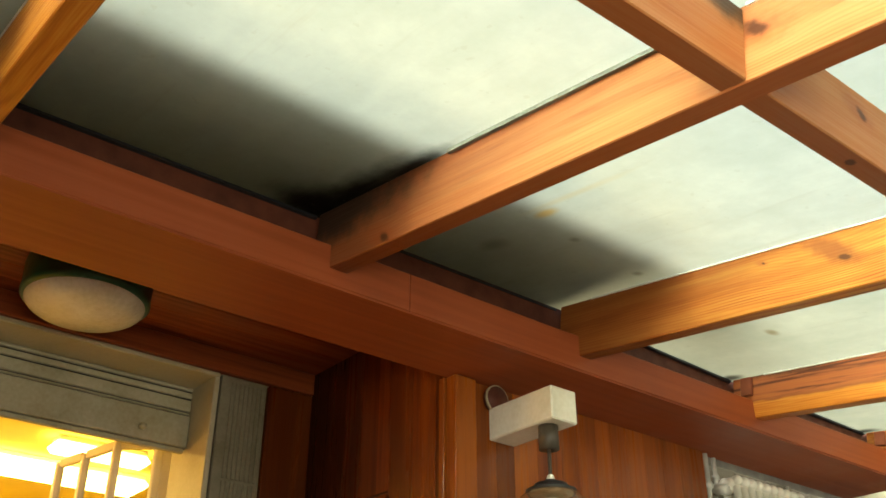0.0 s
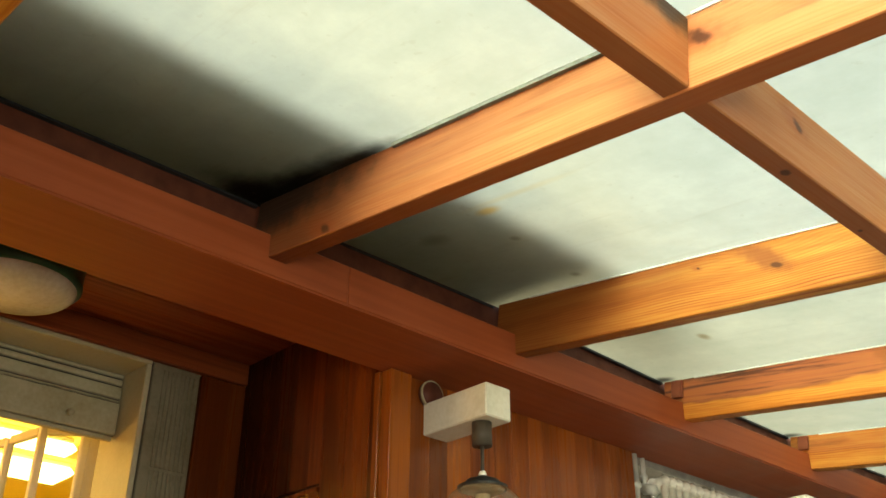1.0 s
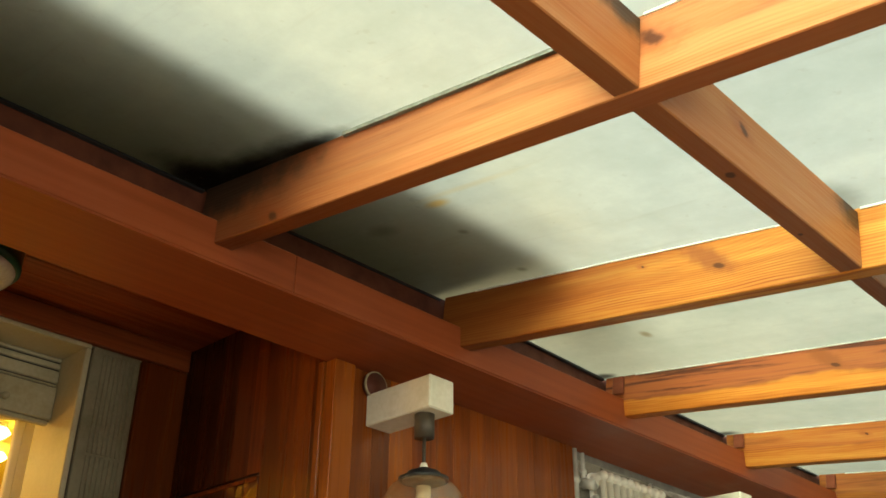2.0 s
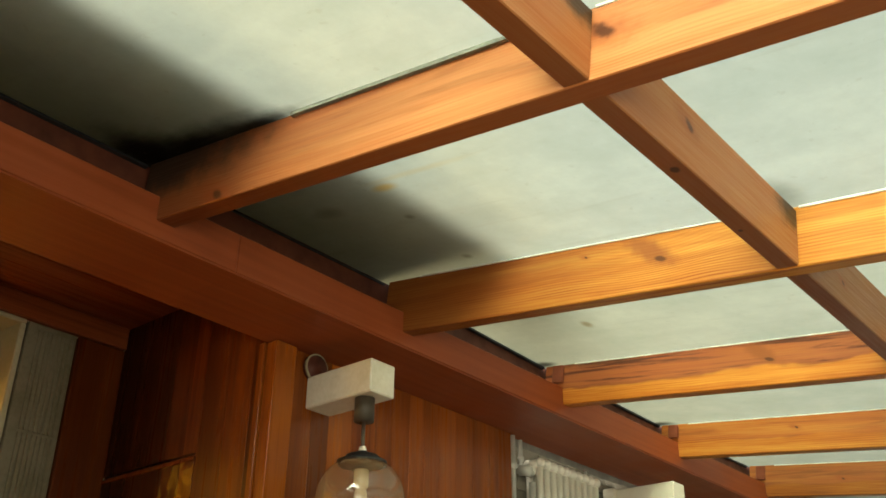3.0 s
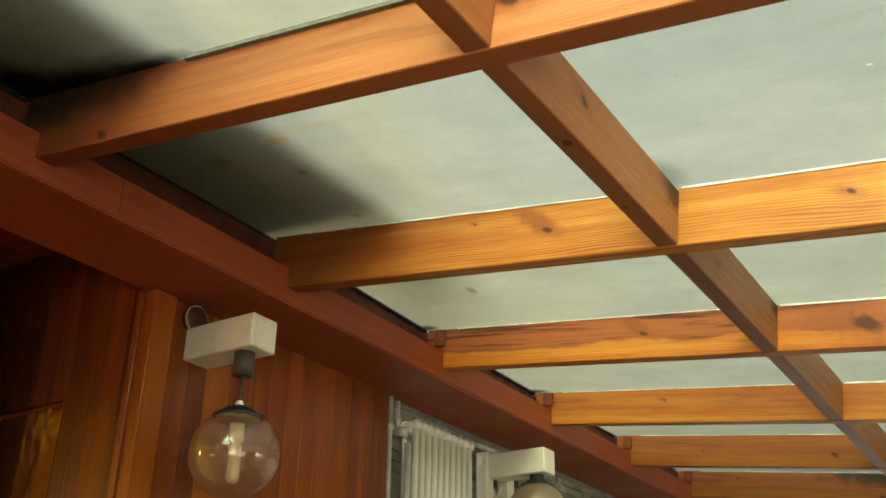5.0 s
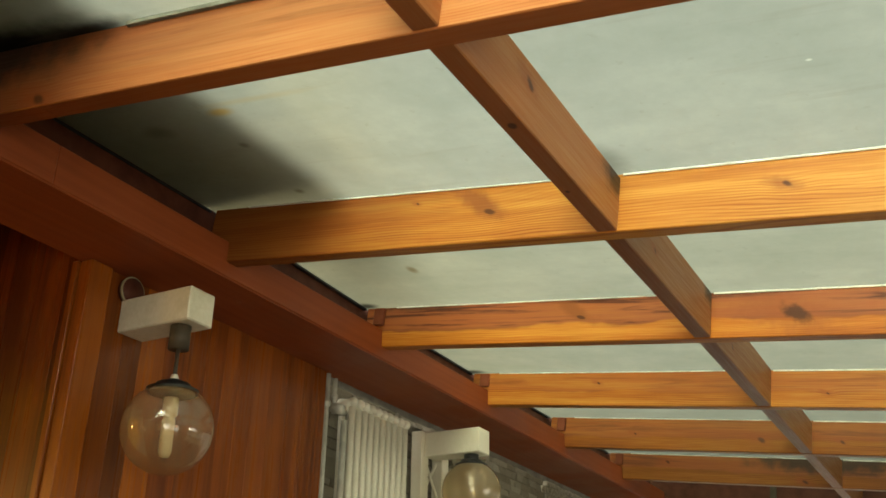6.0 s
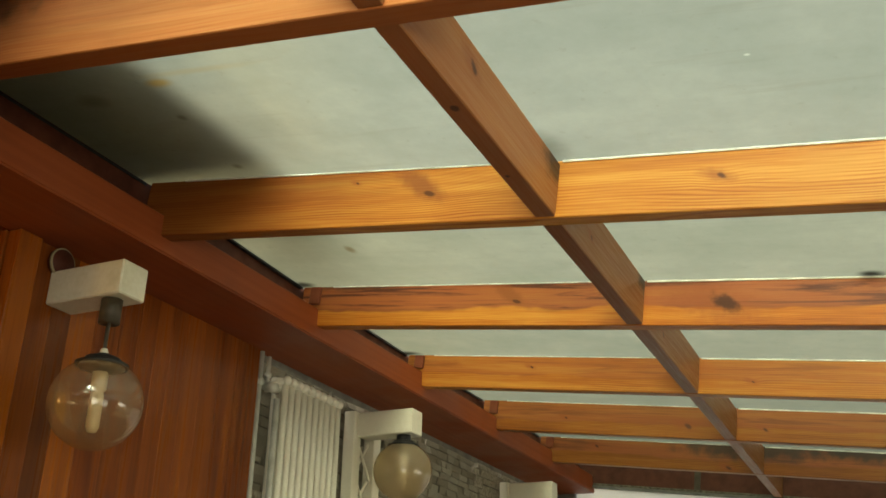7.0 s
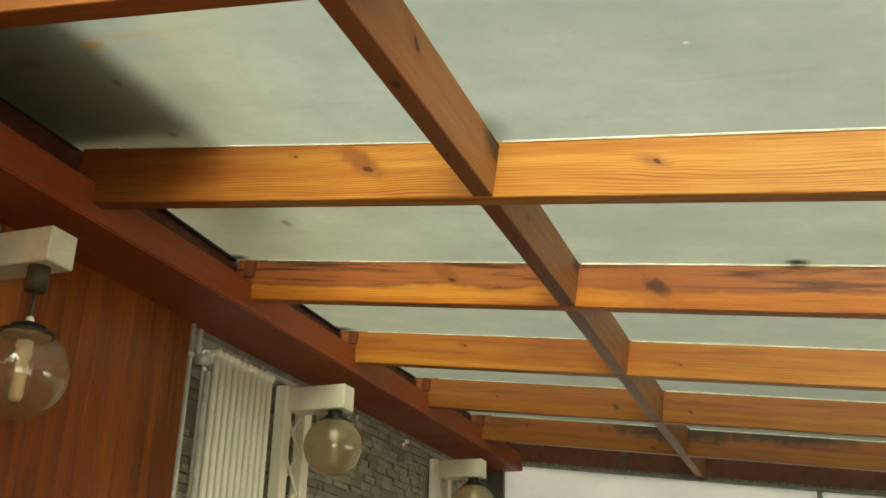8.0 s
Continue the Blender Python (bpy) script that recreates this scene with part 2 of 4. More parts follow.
def stone():
    M = Mat("grey_split_stone", 0.85, 0.25)
    r = M.random()
    n = M.noise(M.coords(scale=(25, 25, 25)), 2.0, 6.0, 0.65)
    c = M.ramp(r, [(0.0, (0.3, 0.275, 0.205)), (0.35, (0.37, 0.34, 0.26)), (0.7, (0.43, 0.4, 0.315)), (1.0, (0.52, 0.48, 0.38))])
    c = M.mix(M.span(n, 0.35, 0.7), c, M.mix(1.0, c, (0.5, 0.5, 0.48), "MULTIPLY"))
    M.colour(c)
    return M.bump(n, 0.7, 0.006).m


def frosted_roof(name, stains=(), clear=0.5, lobe=0.3, tint=(1.0, 1.0, 1.0), dust=(0.55, 0.46, 0.22)):
    """Weathered translucent roof sheet; stains (x, y, rx, ry, strength, colour) in world metres."""
    M = Mat(name, 0.4, 0.4)
    x, y, z = M.split(M.coords("Object"))
    cloud = M.noise(M.coords(scale=(2.4, 2.4, 2.4)), 1.6, 5.0, 0.6)
    fine = M.noise(M.coords(scale=(14, 14, 14)), 1.5, 6.0, 0.7)
    rain = M.noise(M.coords(scale=(1.4, 7.0, 1.0)), 1.5, 3.0)
    g = M.math("ADD", M.math("MULTIPLY", cloud, 0.5), M.math("MULTIPLY", fine, 0.25))
    g = M.math("ADD", g, M.math("MULTIPLY", rain, 0.25))
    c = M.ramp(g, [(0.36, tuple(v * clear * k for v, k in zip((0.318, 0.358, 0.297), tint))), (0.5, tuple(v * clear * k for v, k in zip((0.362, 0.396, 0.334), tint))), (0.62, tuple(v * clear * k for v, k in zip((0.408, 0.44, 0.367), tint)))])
    wob = M.math("MULTIPLY", M.math("SUBTRACT", M.noise(M.coords(scale=(11, 16, 11)), 1.0, 5.0, 0.6), 0.5), 0.9)
    for sx, sy, rx, ry, k, col in stains:
        c = M.mix(M.math("MULTIPLY", M.blob(x, y, sx, sy, rx, ry, wob, 0.75), k), c, tuple(v * clear for v in col))
    # specks of dirt and run-off marks
    speck = M.span(M.noise(M.coords(scale=(38, 38, 38)), 1.0, 3.0, 0.5), 0.66, 0.74)
    runs = M.span(M.noise(M.coords(scale=(2.2, 26, 1)), 1.0, 4.0, 0.6), 0.58, 0.75)
    c = M.mix(M.math("MAXIMUM", M.math("MULTIPLY", speck, 0.16), M.math("MULTIPLY", runs, 0.16)), c, tuple(v * clear for v in (0.2, 0.2, 0.15)))
    tr = M.t.nodes.new("ShaderNodeBsdfTranslucent")
    df = M.t.nodes.new("ShaderNodeBsdfDiffuse")
    gl = M.t.nodes.new("ShaderNodeBsdfGlossy")
    M.put(gl, "Roughness", 0.35)
    M.put(tr, "Color", c)
    M.put(df, "Color", M.mix(1.0, c, dust, "MULTIPLY"))
    rf = M.t.nodes.new("ShaderNodeBsdfRefraction")
    M.put(rf, "Color", M.mix(1.0, c, (2.2, 2.2, 2.2), "MULTIPLY"))
    M.put(rf, "Roughness", 0.6)
    M.put(rf, "IOR", 1.33)
    s0 = M.t.nodes.new("ShaderNodeMixShader")
    s0.inputs[0].default_value = lobe
    M.t.links.new(tr.outputs[0], s0.inputs[1])
    M.t.links.new(rf.outputs[0], s0.inputs[2])
    s1 = M.t.nodes.new("ShaderNodeAddShader")
    M.t.links.new(s0.outputs[0], s1.inputs[0])
    M.t.links.new(df.outputs[0], s1.inputs[1])
    s2 = M.t.nodes.new("ShaderNodeMixShader")
    s2.inputs[0].default_value = 0.03
    M.t.links.new(s1.outputs[0], s2.inputs[1])
    M.t.links.new(gl.outputs[0], s2.inputs[2])
    M.t.links.new(s2.outputs[0], M.out.inputs["Surface"])
    return M.m


def see_through(name, tint, gloss=0.06, rough=0.02, haze=0.0):
    M = Mat(name)
    tp = M.t.nodes.new("ShaderNodeBsdfTransparent")
    gl = M.t.nodes.new("ShaderNodeBsdfGlossy")
    fr = M.t.nodes.new("ShaderNodeLayerWeight")
    n = M.noise(M.coords(scale=(6, 6, 6)), 2.0, 4.0)
    M.put(tp, "Color", M.mix(n, tint, tuple(a * 0.9 for a in tint)))
    M.put(gl, "Roughness", rough)
    mx = M.t.nodes.new("ShaderNodeMixShader")
    M.t.links.new(M.math("ADD", M.math("MULTIPLY", M.math("POWER", fr.outputs["Facing"], 4.0), 0.6), 0.04 + gloss, clamp=True), mx.inputs[0])
    body = tp.outputs[0]
    if haze:
        # dusty film on the glass
        df = M.t.nodes.new("ShaderNodeBsdfDiffuse")
        tl = M.t.nodes.new("ShaderNodeBsdfTranslucent")
        M.put(df, "Color", (0.62, 0.5, 0.34, 1))
        M.put(tl, "Color", (0.62, 0.5, 0.34, 1))
        both = M.t.nodes.new("ShaderNodeMixShader")
        M.t.links.new(df.outputs[0], both.inputs[1])
        M.t.links.new(tl.outputs[0], both.inputs[2])
        hz = M.t.nodes.new("ShaderNodeMixShader")
        hz.inputs[0].default_value = haze
        M.t.links.new(body, hz.inputs[1])
        M.t.links.new(both.outputs[0], hz.inputs[2])
        body = hz.outputs[0]
    M.t.links.new(body, mx.inputs[1])
    M.t.links.new(gl.outputs[0], mx.inputs[2])
    M.t.links.new(mx.outputs[0], M.out.inputs["Surface"])
    return M.m


RED = red_paint()
# darker copy of RED that offsets the lamp's light on the cleats
RED_DIM = plain("dimmed_red_brown_paint", (0.17, 0.04, 0.015), 0.6, 0.25)
RED_DARK = plain("dark_red_brown", (0.1, 0.028, 0.014), 0.6, 0.3)
PANEL = varnished("varnished_mahogany_boards", 2, (0.25, 0.06, 0.008), 0.28)
HATCH = varnished("thickly_varnished_hatch_boards", 2, (0.28, 0.062, 0.0105), 0.12, 1.1, 0.5)
SOFFIT = varnished("varnished_soffit_boards", 1, (0.22, 0.05, 0.013), 0.36)
WHITE = white_paint("cream_white_paint", (0.87, 0.84, 0.71), 0.42, 0.09)
OLD_WHITE = white_paint("stained_cream_white_paint", (0.88, 0.85, 0.72), 0.42, 0.22)
SHUTTER = white_paint("grey_white_shutter_paint", (0.45, 0.42, 0.29), 0.5, 0.3)
WINDOW = white_paint("beige_grey_window_paint", (0.47, 0.42, 0.27), 0.4, 0.2)
WEATHERED = white_paint("weathered_beige_paint", (0.22, 0.195, 0.125), 0.55, 0.4)
RADIATOR = white_paint("radiator_enamel", (0.86, 0.84, 0.73), 0.35, 0.12)
STONE = stone()
MORTAR = plain("dark_mortar", (0.15, 0.14, 0.11), 0.95, 0.2)
BRONZE = plain("brown_bakelite", (0.07, 0.055, 0.036), 0.5, 0.4)
BLACK = plain("black_cap_metal", (0.016, 0.017, 0.018), 0.4, 0.5)
GREEN = plain("dark_green_enamel", (0.008, 0.085, 0.045), 0.35, 0.5)
TAN = plain("dull_tan_metal", (0.3, 0.235, 0.14), 0.5, 0.4)
GREY = plain("grey_window_metal", (0.16, 0.16, 0.145), 0.5, 0.5)
GASKET = plain("white_sealing_strip", (0.72, 0.72, 0.66), 0.6, 0.3)
# grey standing in for the shadow band along rafter 4's upper edge
STRIP_SHADE = plain("grey_strip_shade", (0.2, 0.2, 0.17), 0.8, 0.2, 0.0, 0.3, 12.0)
DIRT = plain("dirty_grey_sealant", (0.14, 0.13, 0.1), 0.9, 0.2, 0.0, 0.6, 25.0)
PIPE = plain("pipe_paint", (0.5, 0.5, 0.44), 0.4, 0.5)
FLOOR = plain("brown_tile_floor", (0.09, 0.052, 0.032), 0.5, 0.4, 0.0, 0.25, 3.0)
CONCRETE = plain("garden_ground", (0.1, 0.11, 0.07), 0.9, 0.2, 0.0, 0.2, 1.5)
PLASTER = plain("cream_plaster", (0.66, 0.6, 0.46), 0.9, 0.2, 0.0, 0.06, 2.0)
ROOM_PAINT = plain("yellow_cream_paint", (0.82, 0.68, 0.17), 0.9, 0.2, 0.0, 0.06, 2.0)
CLEAR = see_through("clear_window_glass", (0.96, 0.97, 0.95), 0.0)
BULB = white_paint("opal_bulb_glass", (0.92, 0.91, 0.86), 0.25, 0.02)
AMBER = see_through("smoked_amber_glass", (0.95, 0.82, 0.6), 0.05, 0.1, 0.24)
AMBER_DUSTY = see_through("dusty_amber_glass", (0.95, 0.85, 0.6), 0.05, 0.16, 0.5)


# ---------------------------------------------------------------- mesh helpers
def add_box(bm, a, b, bevel=0.0, mat=0):
    lo = [min(p, q) for p, q in zip(a, b)]
    hi = [max(p, q) for p, q in zip(a, b)]
    m = Matrix.LocRotScale([(p + q) / 2 for p, q in zip(lo, hi)], None, [q - p for p, q in zip(lo, hi)])
    res = bmesh.ops.create_cube(bm, size=1.0, matrix=m)
    faces = {f for v in res["verts"] for f in v.link_faces}
    for f in faces:
        f.material_index = mat
    if bevel:
        edges = list({e for v in res["verts"] for e in v.link_edges})
        bmesh.ops.bevel(bm, geom=edges, offset=bevel, segments=1, affect="EDGES", profile=0.5)


def add_tube(bm, a, b, r, r2=None, seg=16, caps=True):
    a, b = Vector(a), Vector(b)
    d = b - a
    q = d.to_track_quat("Z", "Y").to_matrix().to_4x4()
    bmesh.ops.create_cone(bm, cap_ends=caps, segments=seg, radius1=r, radius2=r if r2 is None else r2, depth=d.length,
                          matrix=Matrix.Translation((a + b) / 2) @ q)


def add_turned(bm, profile, centre, seg=40):
    """A body of revolution about z; profile: (radius, height) pairs."""
    cx, cy, cz = centre
    rings = []
    for r, h in profile:
        if r < 1e-5:
            rings.append([bm.verts.new((cx, cy, cz + h))])
        else:
            rings.append([bm.verts.new((cx + r * math.cos(2 * math.pi * i / seg), cy + r * math.sin(2 * math.pi * i / seg), cz + h))
                          for i in range(seg)])
    for p, q in zip(rings, rings[1:]):
        for i in range(seg):
            j = (i + 1) % seg
            vs = [p[i % len(p)], p[j % len(p)], q[j % len(q)], q[i % len(q)]]
            vs = list(dict.fromkeys(vs))
            if len(vs) > 2:
                bm.faces.new(vs)
    bmesh.ops.recalc_face_normals(bm, faces=bm.faces)


def part(name, bm, material, parent, label="", smooth=False):
    me = bpy.data.meshes.new(name)
    bm.to_mesh(me)
    bm.free()
    for m in (material if isinstance(material, (list, tuple)) else (material,)):
        me.materials.append(m)
    if smooth:
        for p in me.polygons:
            p.use_smooth = True
    ob = new(name, me)
    ob.parent = parent
    if label:
        ob["label"] = label
    return ob


def box_part(name, a, b, material, parent, bevel=0.002, label=""):
    bm = bmesh.new()
    add_box(bm, a, b, bevel)
    return part(name, bm, material, parent, label)


def thing(name, label, category, group="", kind="", at=(0, 0, 0)):
    ob = new(name)
    ob.location = at
    ob.empty_display_size = 0.1
    return tagged(ob, label, category, group, kind)


# ---------------------------------------------------------------- plan
XG = -1.753            # front face of the girder
ZG = 2.534             # its underside
XI = -2.03             # inner edge of the girder
XP = -2.002            # face of the panelling below it
XS = -2.085            # bed of the stone cladding
XW = -2.783            # house wall with the window
ZS = 2.766             # boarded soffit over the recess
YR = 1.648             # return wall of the recess
YE = 6.08              # glazed end wall
XO = 1.62              # outer glazed wall
YB = -1.25             # glazed wall behind
SLOPE, SKEW = 0.1204, 0.0127
TILT = math.degrees(math.atan(SLOPE))
# rafters: place along the girder, depth at the girder and from the purlin on
RAFTERS = [(-1.75, 0.15, 0.142), (-1.2, 0.15, 0.142), (-0.59, 0.15, 0.142), (0.232, 0.16, 0.142), (1.067, 0.163, 0.143), (1.907, 0.165, 0.144),
           (2.7304, 0.142, 0.141), (3.5667, 0.134, 0.137), (4.4107, 0.144, 0.145), (5.2592, 0.14, 0.142)]
RW = 0.047
SKEWS = {4: 0.0236, 5: 0.0205}   # rafters that stand more askew than the rest
XPU = -0.6485          # centre line of the purlin
XE = -1.832            # roof sheets and rafters reach back to here


def under(x):
    """Height of the rafters' underside at x."""
    return 2.58 - SLOPE * (x - XG)


# ---------------------------------------------------------------- setting
def setting_box(name, a, b, material, label, category, bevel=0.0):
    bm = bmesh.new()
    add_box(bm, a, b, bevel)
    return tagged(part(name, bm, material, None), label, category, kind="structure")


setting_box("ground", (-60, -60, -0.25), (60, 60, -0.12), CONCRETE, "dull green-brown ground around the house", "ground")
setting_box("floor", (-2.9, YB - 0.1, -0.12), (XO + 0.1, YE + 0.1, 0.0), FLOOR, "brown tiled veranda floor", "floor")


def glazed_wall(name, along, at, lo, hi, sill, top, bays, pane_mat, label):
    """A wall of a low parapet, posts, rails and panes; along 'x' or 'y'."""
    root = thing(name, label, "window wall", kind="structure")

    def bar(nm, u0, u1, z0, z1, t, mat, bev=0.003):
        a = (u0, at - t, z0) if along == "x" else (at - t, u0, z0)
        b = (u1, at + t, z1) if along == "x" else (at + t, u1, z1)
        return box_part(nm, a, b, mat, root, bev)

    bar("parapet", lo, hi, 0.0, sill, 0.07, PLASTER)
    bar("sill", lo, hi, sill, sill + 0.04, 0.09, GREY)
    bar("top_rail", lo, hi, top, top + 0.06, 0.03, GREY)
    for i in range(bays + 1):
        u = lo + (hi - lo) * i / bays
        bar("post", u - 0.025, u + 0.025, sill + 0.04, top, 0.028, GREY)
    for i in range(bays):
        u0, u1 = lo + (hi - lo) * i / bays + 0.025, lo + (hi - lo) * (i + 1) / bays - 0.025
        p = bar("pane", u0, u1, sill + 0.04, top, 0.003, pane_mat, 0.0)
        p.visible_shadow = pane_mat is not CLEAR
    return root


# glazed walls out of view, laid out to hold the added lamps
glazed_wall("wall_outer_rear", "y", XO, YB, 0.7, 0.9, under(XO) - 0.07, 2, CLEAR, "glazed outer wall of the veranda over a low parapet")
glazed_wall("wall_outer_front", "y", XO, 2.1, YE, 0.9, under(XO) - 0.07, 5, CLEAR, "glazed outer wall of the veranda over a low parapet")
# unseen dark pier, added to keep side light out of the recess
setting_box("wall_outer_pier", (XO - 0.1, 0.73, 0), (XO + 0.1, 2.07, under(XO)), PANEL, "unseen brown boarded pier added to keep light out of the recess", "wall")
glazed_wall("wall_back", "x", YB, 0.2, XO, 0.9, 2.25, 2, CLEAR, "glazed rear wall of the veranda with slim grey posts")

# unseen dark wall, added to narrow the opening behind the camera
setting_box("wall_back_solid", (XI, YB - 0.1, 0), (0.17, YB + 0.05, 2.42), PANEL, "unseen brown boarded wall added to narrow the rear opening", "wall")

# glazed end wall, its head follows the roof's fall
end_frost = frosted_roof("frosted_end_glass", (), 2.1, 0.0, (1.13, 1.0, 1.17), (0.2, 0.2, 0.2))
end_wall = thing("wall_end", "glazed end wall with frosted white panes under the roof", "window wall", kind="structure")
box_part("parapet", (-2.1, YE - 0.06, 0), (XO, YE + 0.08, 0.6), PLASTER, end_wall)
for u in (-1.92, 0.003, XO - 0.03):
    box_part("mullion", (u - (0.045 if u < -1 else 0.016), YE - 0.02, 0.6), (u + (0.045 if u < -1 else 0.016), YE + 0.03, 2.56 - SLOPE * (u - XG)), GREY, end_wall)
box_part("end_panel", (XS - 0.1, YE - 0.01, 0.0), (-1.967, YE + 0.03, 2.7), GREY, end_wall, 0.003)
for u0, u1 in ((-1.873, -0.015), (0.021, XO - 0.046)):
    bm = bmesh.new()
    vs = [bm.verts.new(p) for p in ((u0, YE + 0.004, 0.6), (u1, YE + 0.004, 0.6), (u1, YE + 0.004, under(u1) - 0.01), (u0, YE + 0.004, under(u0) - 0.01))]
    f = bm.faces.new(vs)
    ex = bmesh.ops.extrude_face_region(bm, geom=[f])
    bmesh.ops.translate(bm, vec=(0, 0.006, 0), verts=[v for v in ex["geom"] if isinstance(v, bmesh.types.BMVert)])
    bmesh.ops.recalc_face_normals(bm, faces=bm.faces)
    part("pane", bm, end_frost, end_wall, "frosted white pane")


def sloped_bar(name, x0, x1, y0, y1, z0, z1, material, parent, bevel=0.003, label=""):
    """A bar along the roof's fall; z0 and z1 are heights over the rafters' underside."""
    bm = bmesh.new()
    add_box(bm, (0, y0, z0), ((x1 - x0) / math.cos(math.radians(TILT)), y1, z1), bevel)
    ob = part(name, bm, material, parent, label)
    ob.matrix_basis = pose(x0, 0, under(x0), 0, TILT, 0)
    return ob


sloped_bar("end_fascia", XI, XO, YE - 0.03, YE + 0.02, 0.012, 0.15, RED_DARK, end_wall, label="dark red-brown end board")
sloped_bar("sealant", XG, XO, YE - 0.036, YE + 0.02, -0.002, 0.013, DIRT, end_wall, 0.004, "crumbling dirty sealant line")
sloped_bar("head_rail", XG, XO, YE - 0.044, YE + 0.02, -0.016, -0.002, GREY, end_wall, 0.003)
sloped_bar("batten", -1.128, -1.092, YE - 0.042, YE - 0.03, 0.013, 0.15, BRONZE, end_wall, 0.002, "short grey-brown batten on the end board")

# house wall with the window opening, in four pieces round it
WY0, WY1, WZ0, WZ1 = -0.35, 1.292, 1.0, 2.684
wall_house = thing("wall_house", "house wall behind the boarded recess", "wall", kind="structure")
for a, b in (((XW - 0.25, -1.7, 0), (XW, WY0, ZS)), ((XW - 0.25, WY1, 0), (XW, 1.9, ZS)),
             ((XW - 0.25, WY0, 0), (XW, WY1, WZ0)), ((XW - 0.25, WY0, WZ1), (XW, WY1, ZS))):
    box_part("wall_piece", a, b, PLASTER, wall_house, 0.0)
box_part("lintel_board", (XW, YB, 2.69), (XW + 0.03, YR, ZS - 0.001), SOFFIT, wall_house, 0.003, "dark varnished board over the window")
b = box_part("corner_board", (XW, 1.48, 0), (XW + 0.022, YR, 2.688), PANEL, wall_house, 0.003, "varnished corner board with the recess's shade in its colour")
# object colour dims this board to carry the recess's shade
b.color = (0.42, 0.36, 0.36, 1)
setting_box("wall_recess_end", (XW, YB - 0.05, 0), (XI, YB, ZS), PANEL, "varnished brown boarded end of the recess", "wall")

# boarded soffit (one mesh)
bm = bmesh.new()
u = XW + 0.002
while u < XI + 0.05:
    add_box(bm, (u, YB, ZS), (u + 0.0942, YR + 0.06, ZS + 0.016), 0.0015)
    u += 0.095
tagged(part("ceiling_soffit", bm, SOFFIT, None), "varnished red-brown boarded soffit over the recess", "ceiling", kind="structure")
# balcony slab of the storey above, which shades part of the roof
BALCONY = plain("stained_balcony_concrete", (0.4, 0.31, 0.2), 0.8, 0.2, 0.0, 0.3, 4.0)
# unseen wall and parapet, added to dim the roof's house side
setting_box("sky_block_wall", (-3.6, YB - 1.5, ZS + 0.312), (-3.3, YE + 2.0, 7.5), BALCONY, "unseen wall added to block sky light on the house side", "wall")
setting_box("sky_block_parapet", (-1.45, YB - 1.5, ZS + 0.272), (-1.33, 1.97, ZS + 1.2), BALCONY, "unseen parapet added to widen the slab's shadow on the roof", "balcony")
setting_box("balcony_slab", (-3.6, YB - 1.5, ZS + 0.1), (-1.305, 1.97, ZS + 0.27), BALCONY, "concrete slab of the balcony above the roof", "balcony")

# return wall of the recess: boards with a hatch
wall_return = thing("wall_return", "varnished red-brown boarded return wall with a hatch", "wall", kind="structure")
box_part("backing", (XW, YR + 0.016, 0), (XP - 0.016, YR + 0.05, ZS), RED_DARK, wall_return, 0.0)
xs = [XW + 0.018, -2.642, -2.545, -2.446, -2.36, -2.302, -2.186, -2.081, -2.02]
for i, (u0, u1) in enumerate(zip(xs, xs[1:])):
    # k darkens boards towards the inner corner, painting in the recess's shade
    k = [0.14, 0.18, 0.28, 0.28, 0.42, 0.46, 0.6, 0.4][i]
    spans = ((0.9, 2.257), (2.268, ZS - 0.002)) if u1 < -2.3 else ((0.9, ZS - 0.002),)
    for z0, z1 in spans:
        front = YR - (0.004 if z1 < 2.3 else 0.0)
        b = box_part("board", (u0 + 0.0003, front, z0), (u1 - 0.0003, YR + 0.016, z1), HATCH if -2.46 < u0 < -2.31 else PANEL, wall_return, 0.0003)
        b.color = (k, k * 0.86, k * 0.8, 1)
        if -2.46 < u0 < -2.31:
            # boards each turned a little, shaped to catch glints from the lit room
            mid = Matrix.Translation(((u0 + u1) / 2, front, 0))
            b.matrix_basis = mid @ Matrix.Rotation(radians(4.6 if z1 < 2.3 else 3.6), 4, "Z") @ mid.inverted()
        if z1 < 2.3:
            # added lip along the hatch, leaning back to catch a glint
            lip = bmesh.new()
            add_box(lip, (u0 + 0.001, 0.0, 0.0), (u1 - 0.001, 0.003, 0.013), 0.001)
            lip = part("hatch_lip", lip, HATCH, wall_return, "glossy lip added along the hatch edge to catch a glint")
            lip.matrix_basis = pose(0, front - 0.004, 2.2435, -5.5, 0, 0)
            lip.color = (0.5, 0.5, 0.5, 1)

# panelling below the girder
wall_panel = thing("wall_panelling", "varnished red-brown vertical board panelling below the girder", "wall", kind="structure")
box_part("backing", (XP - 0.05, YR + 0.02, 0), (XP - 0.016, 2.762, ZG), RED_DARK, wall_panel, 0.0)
ys = [1.722, 1.806, 1.875, 1.968, 2.067, 2.145, 2.223, 2.295, 2.367, 2.45, 2.54, 2.634, 2.762]
tones = [0.75, 0.5, 1.35, 1.0, 0.9, 0.92, 0.95, 0.84, 0.9, 0.8, 0.78, 0.66]
for u0, u1, k in zip(ys, ys[1:], tones):
    b = box_part("board", (XP - 0.016, u0 + 0.0002, 0.4), (XP, u1 - 0.0002, ZG - 0.002), PANEL, wall_panel, 0.0006)
    b.color = (k, k * (1.12 if k > 1.2 else 1.0), k, 1)
b = box_part("corner_post", (XP - 0.026, YR - 0.004, 0), (XP + 0.016, 1.72, ZG - 0.002), PANEL, wall_panel, 0.0015, "orange-brown corner post")
b.color = (1.05, 1.1, 1.0, 1)
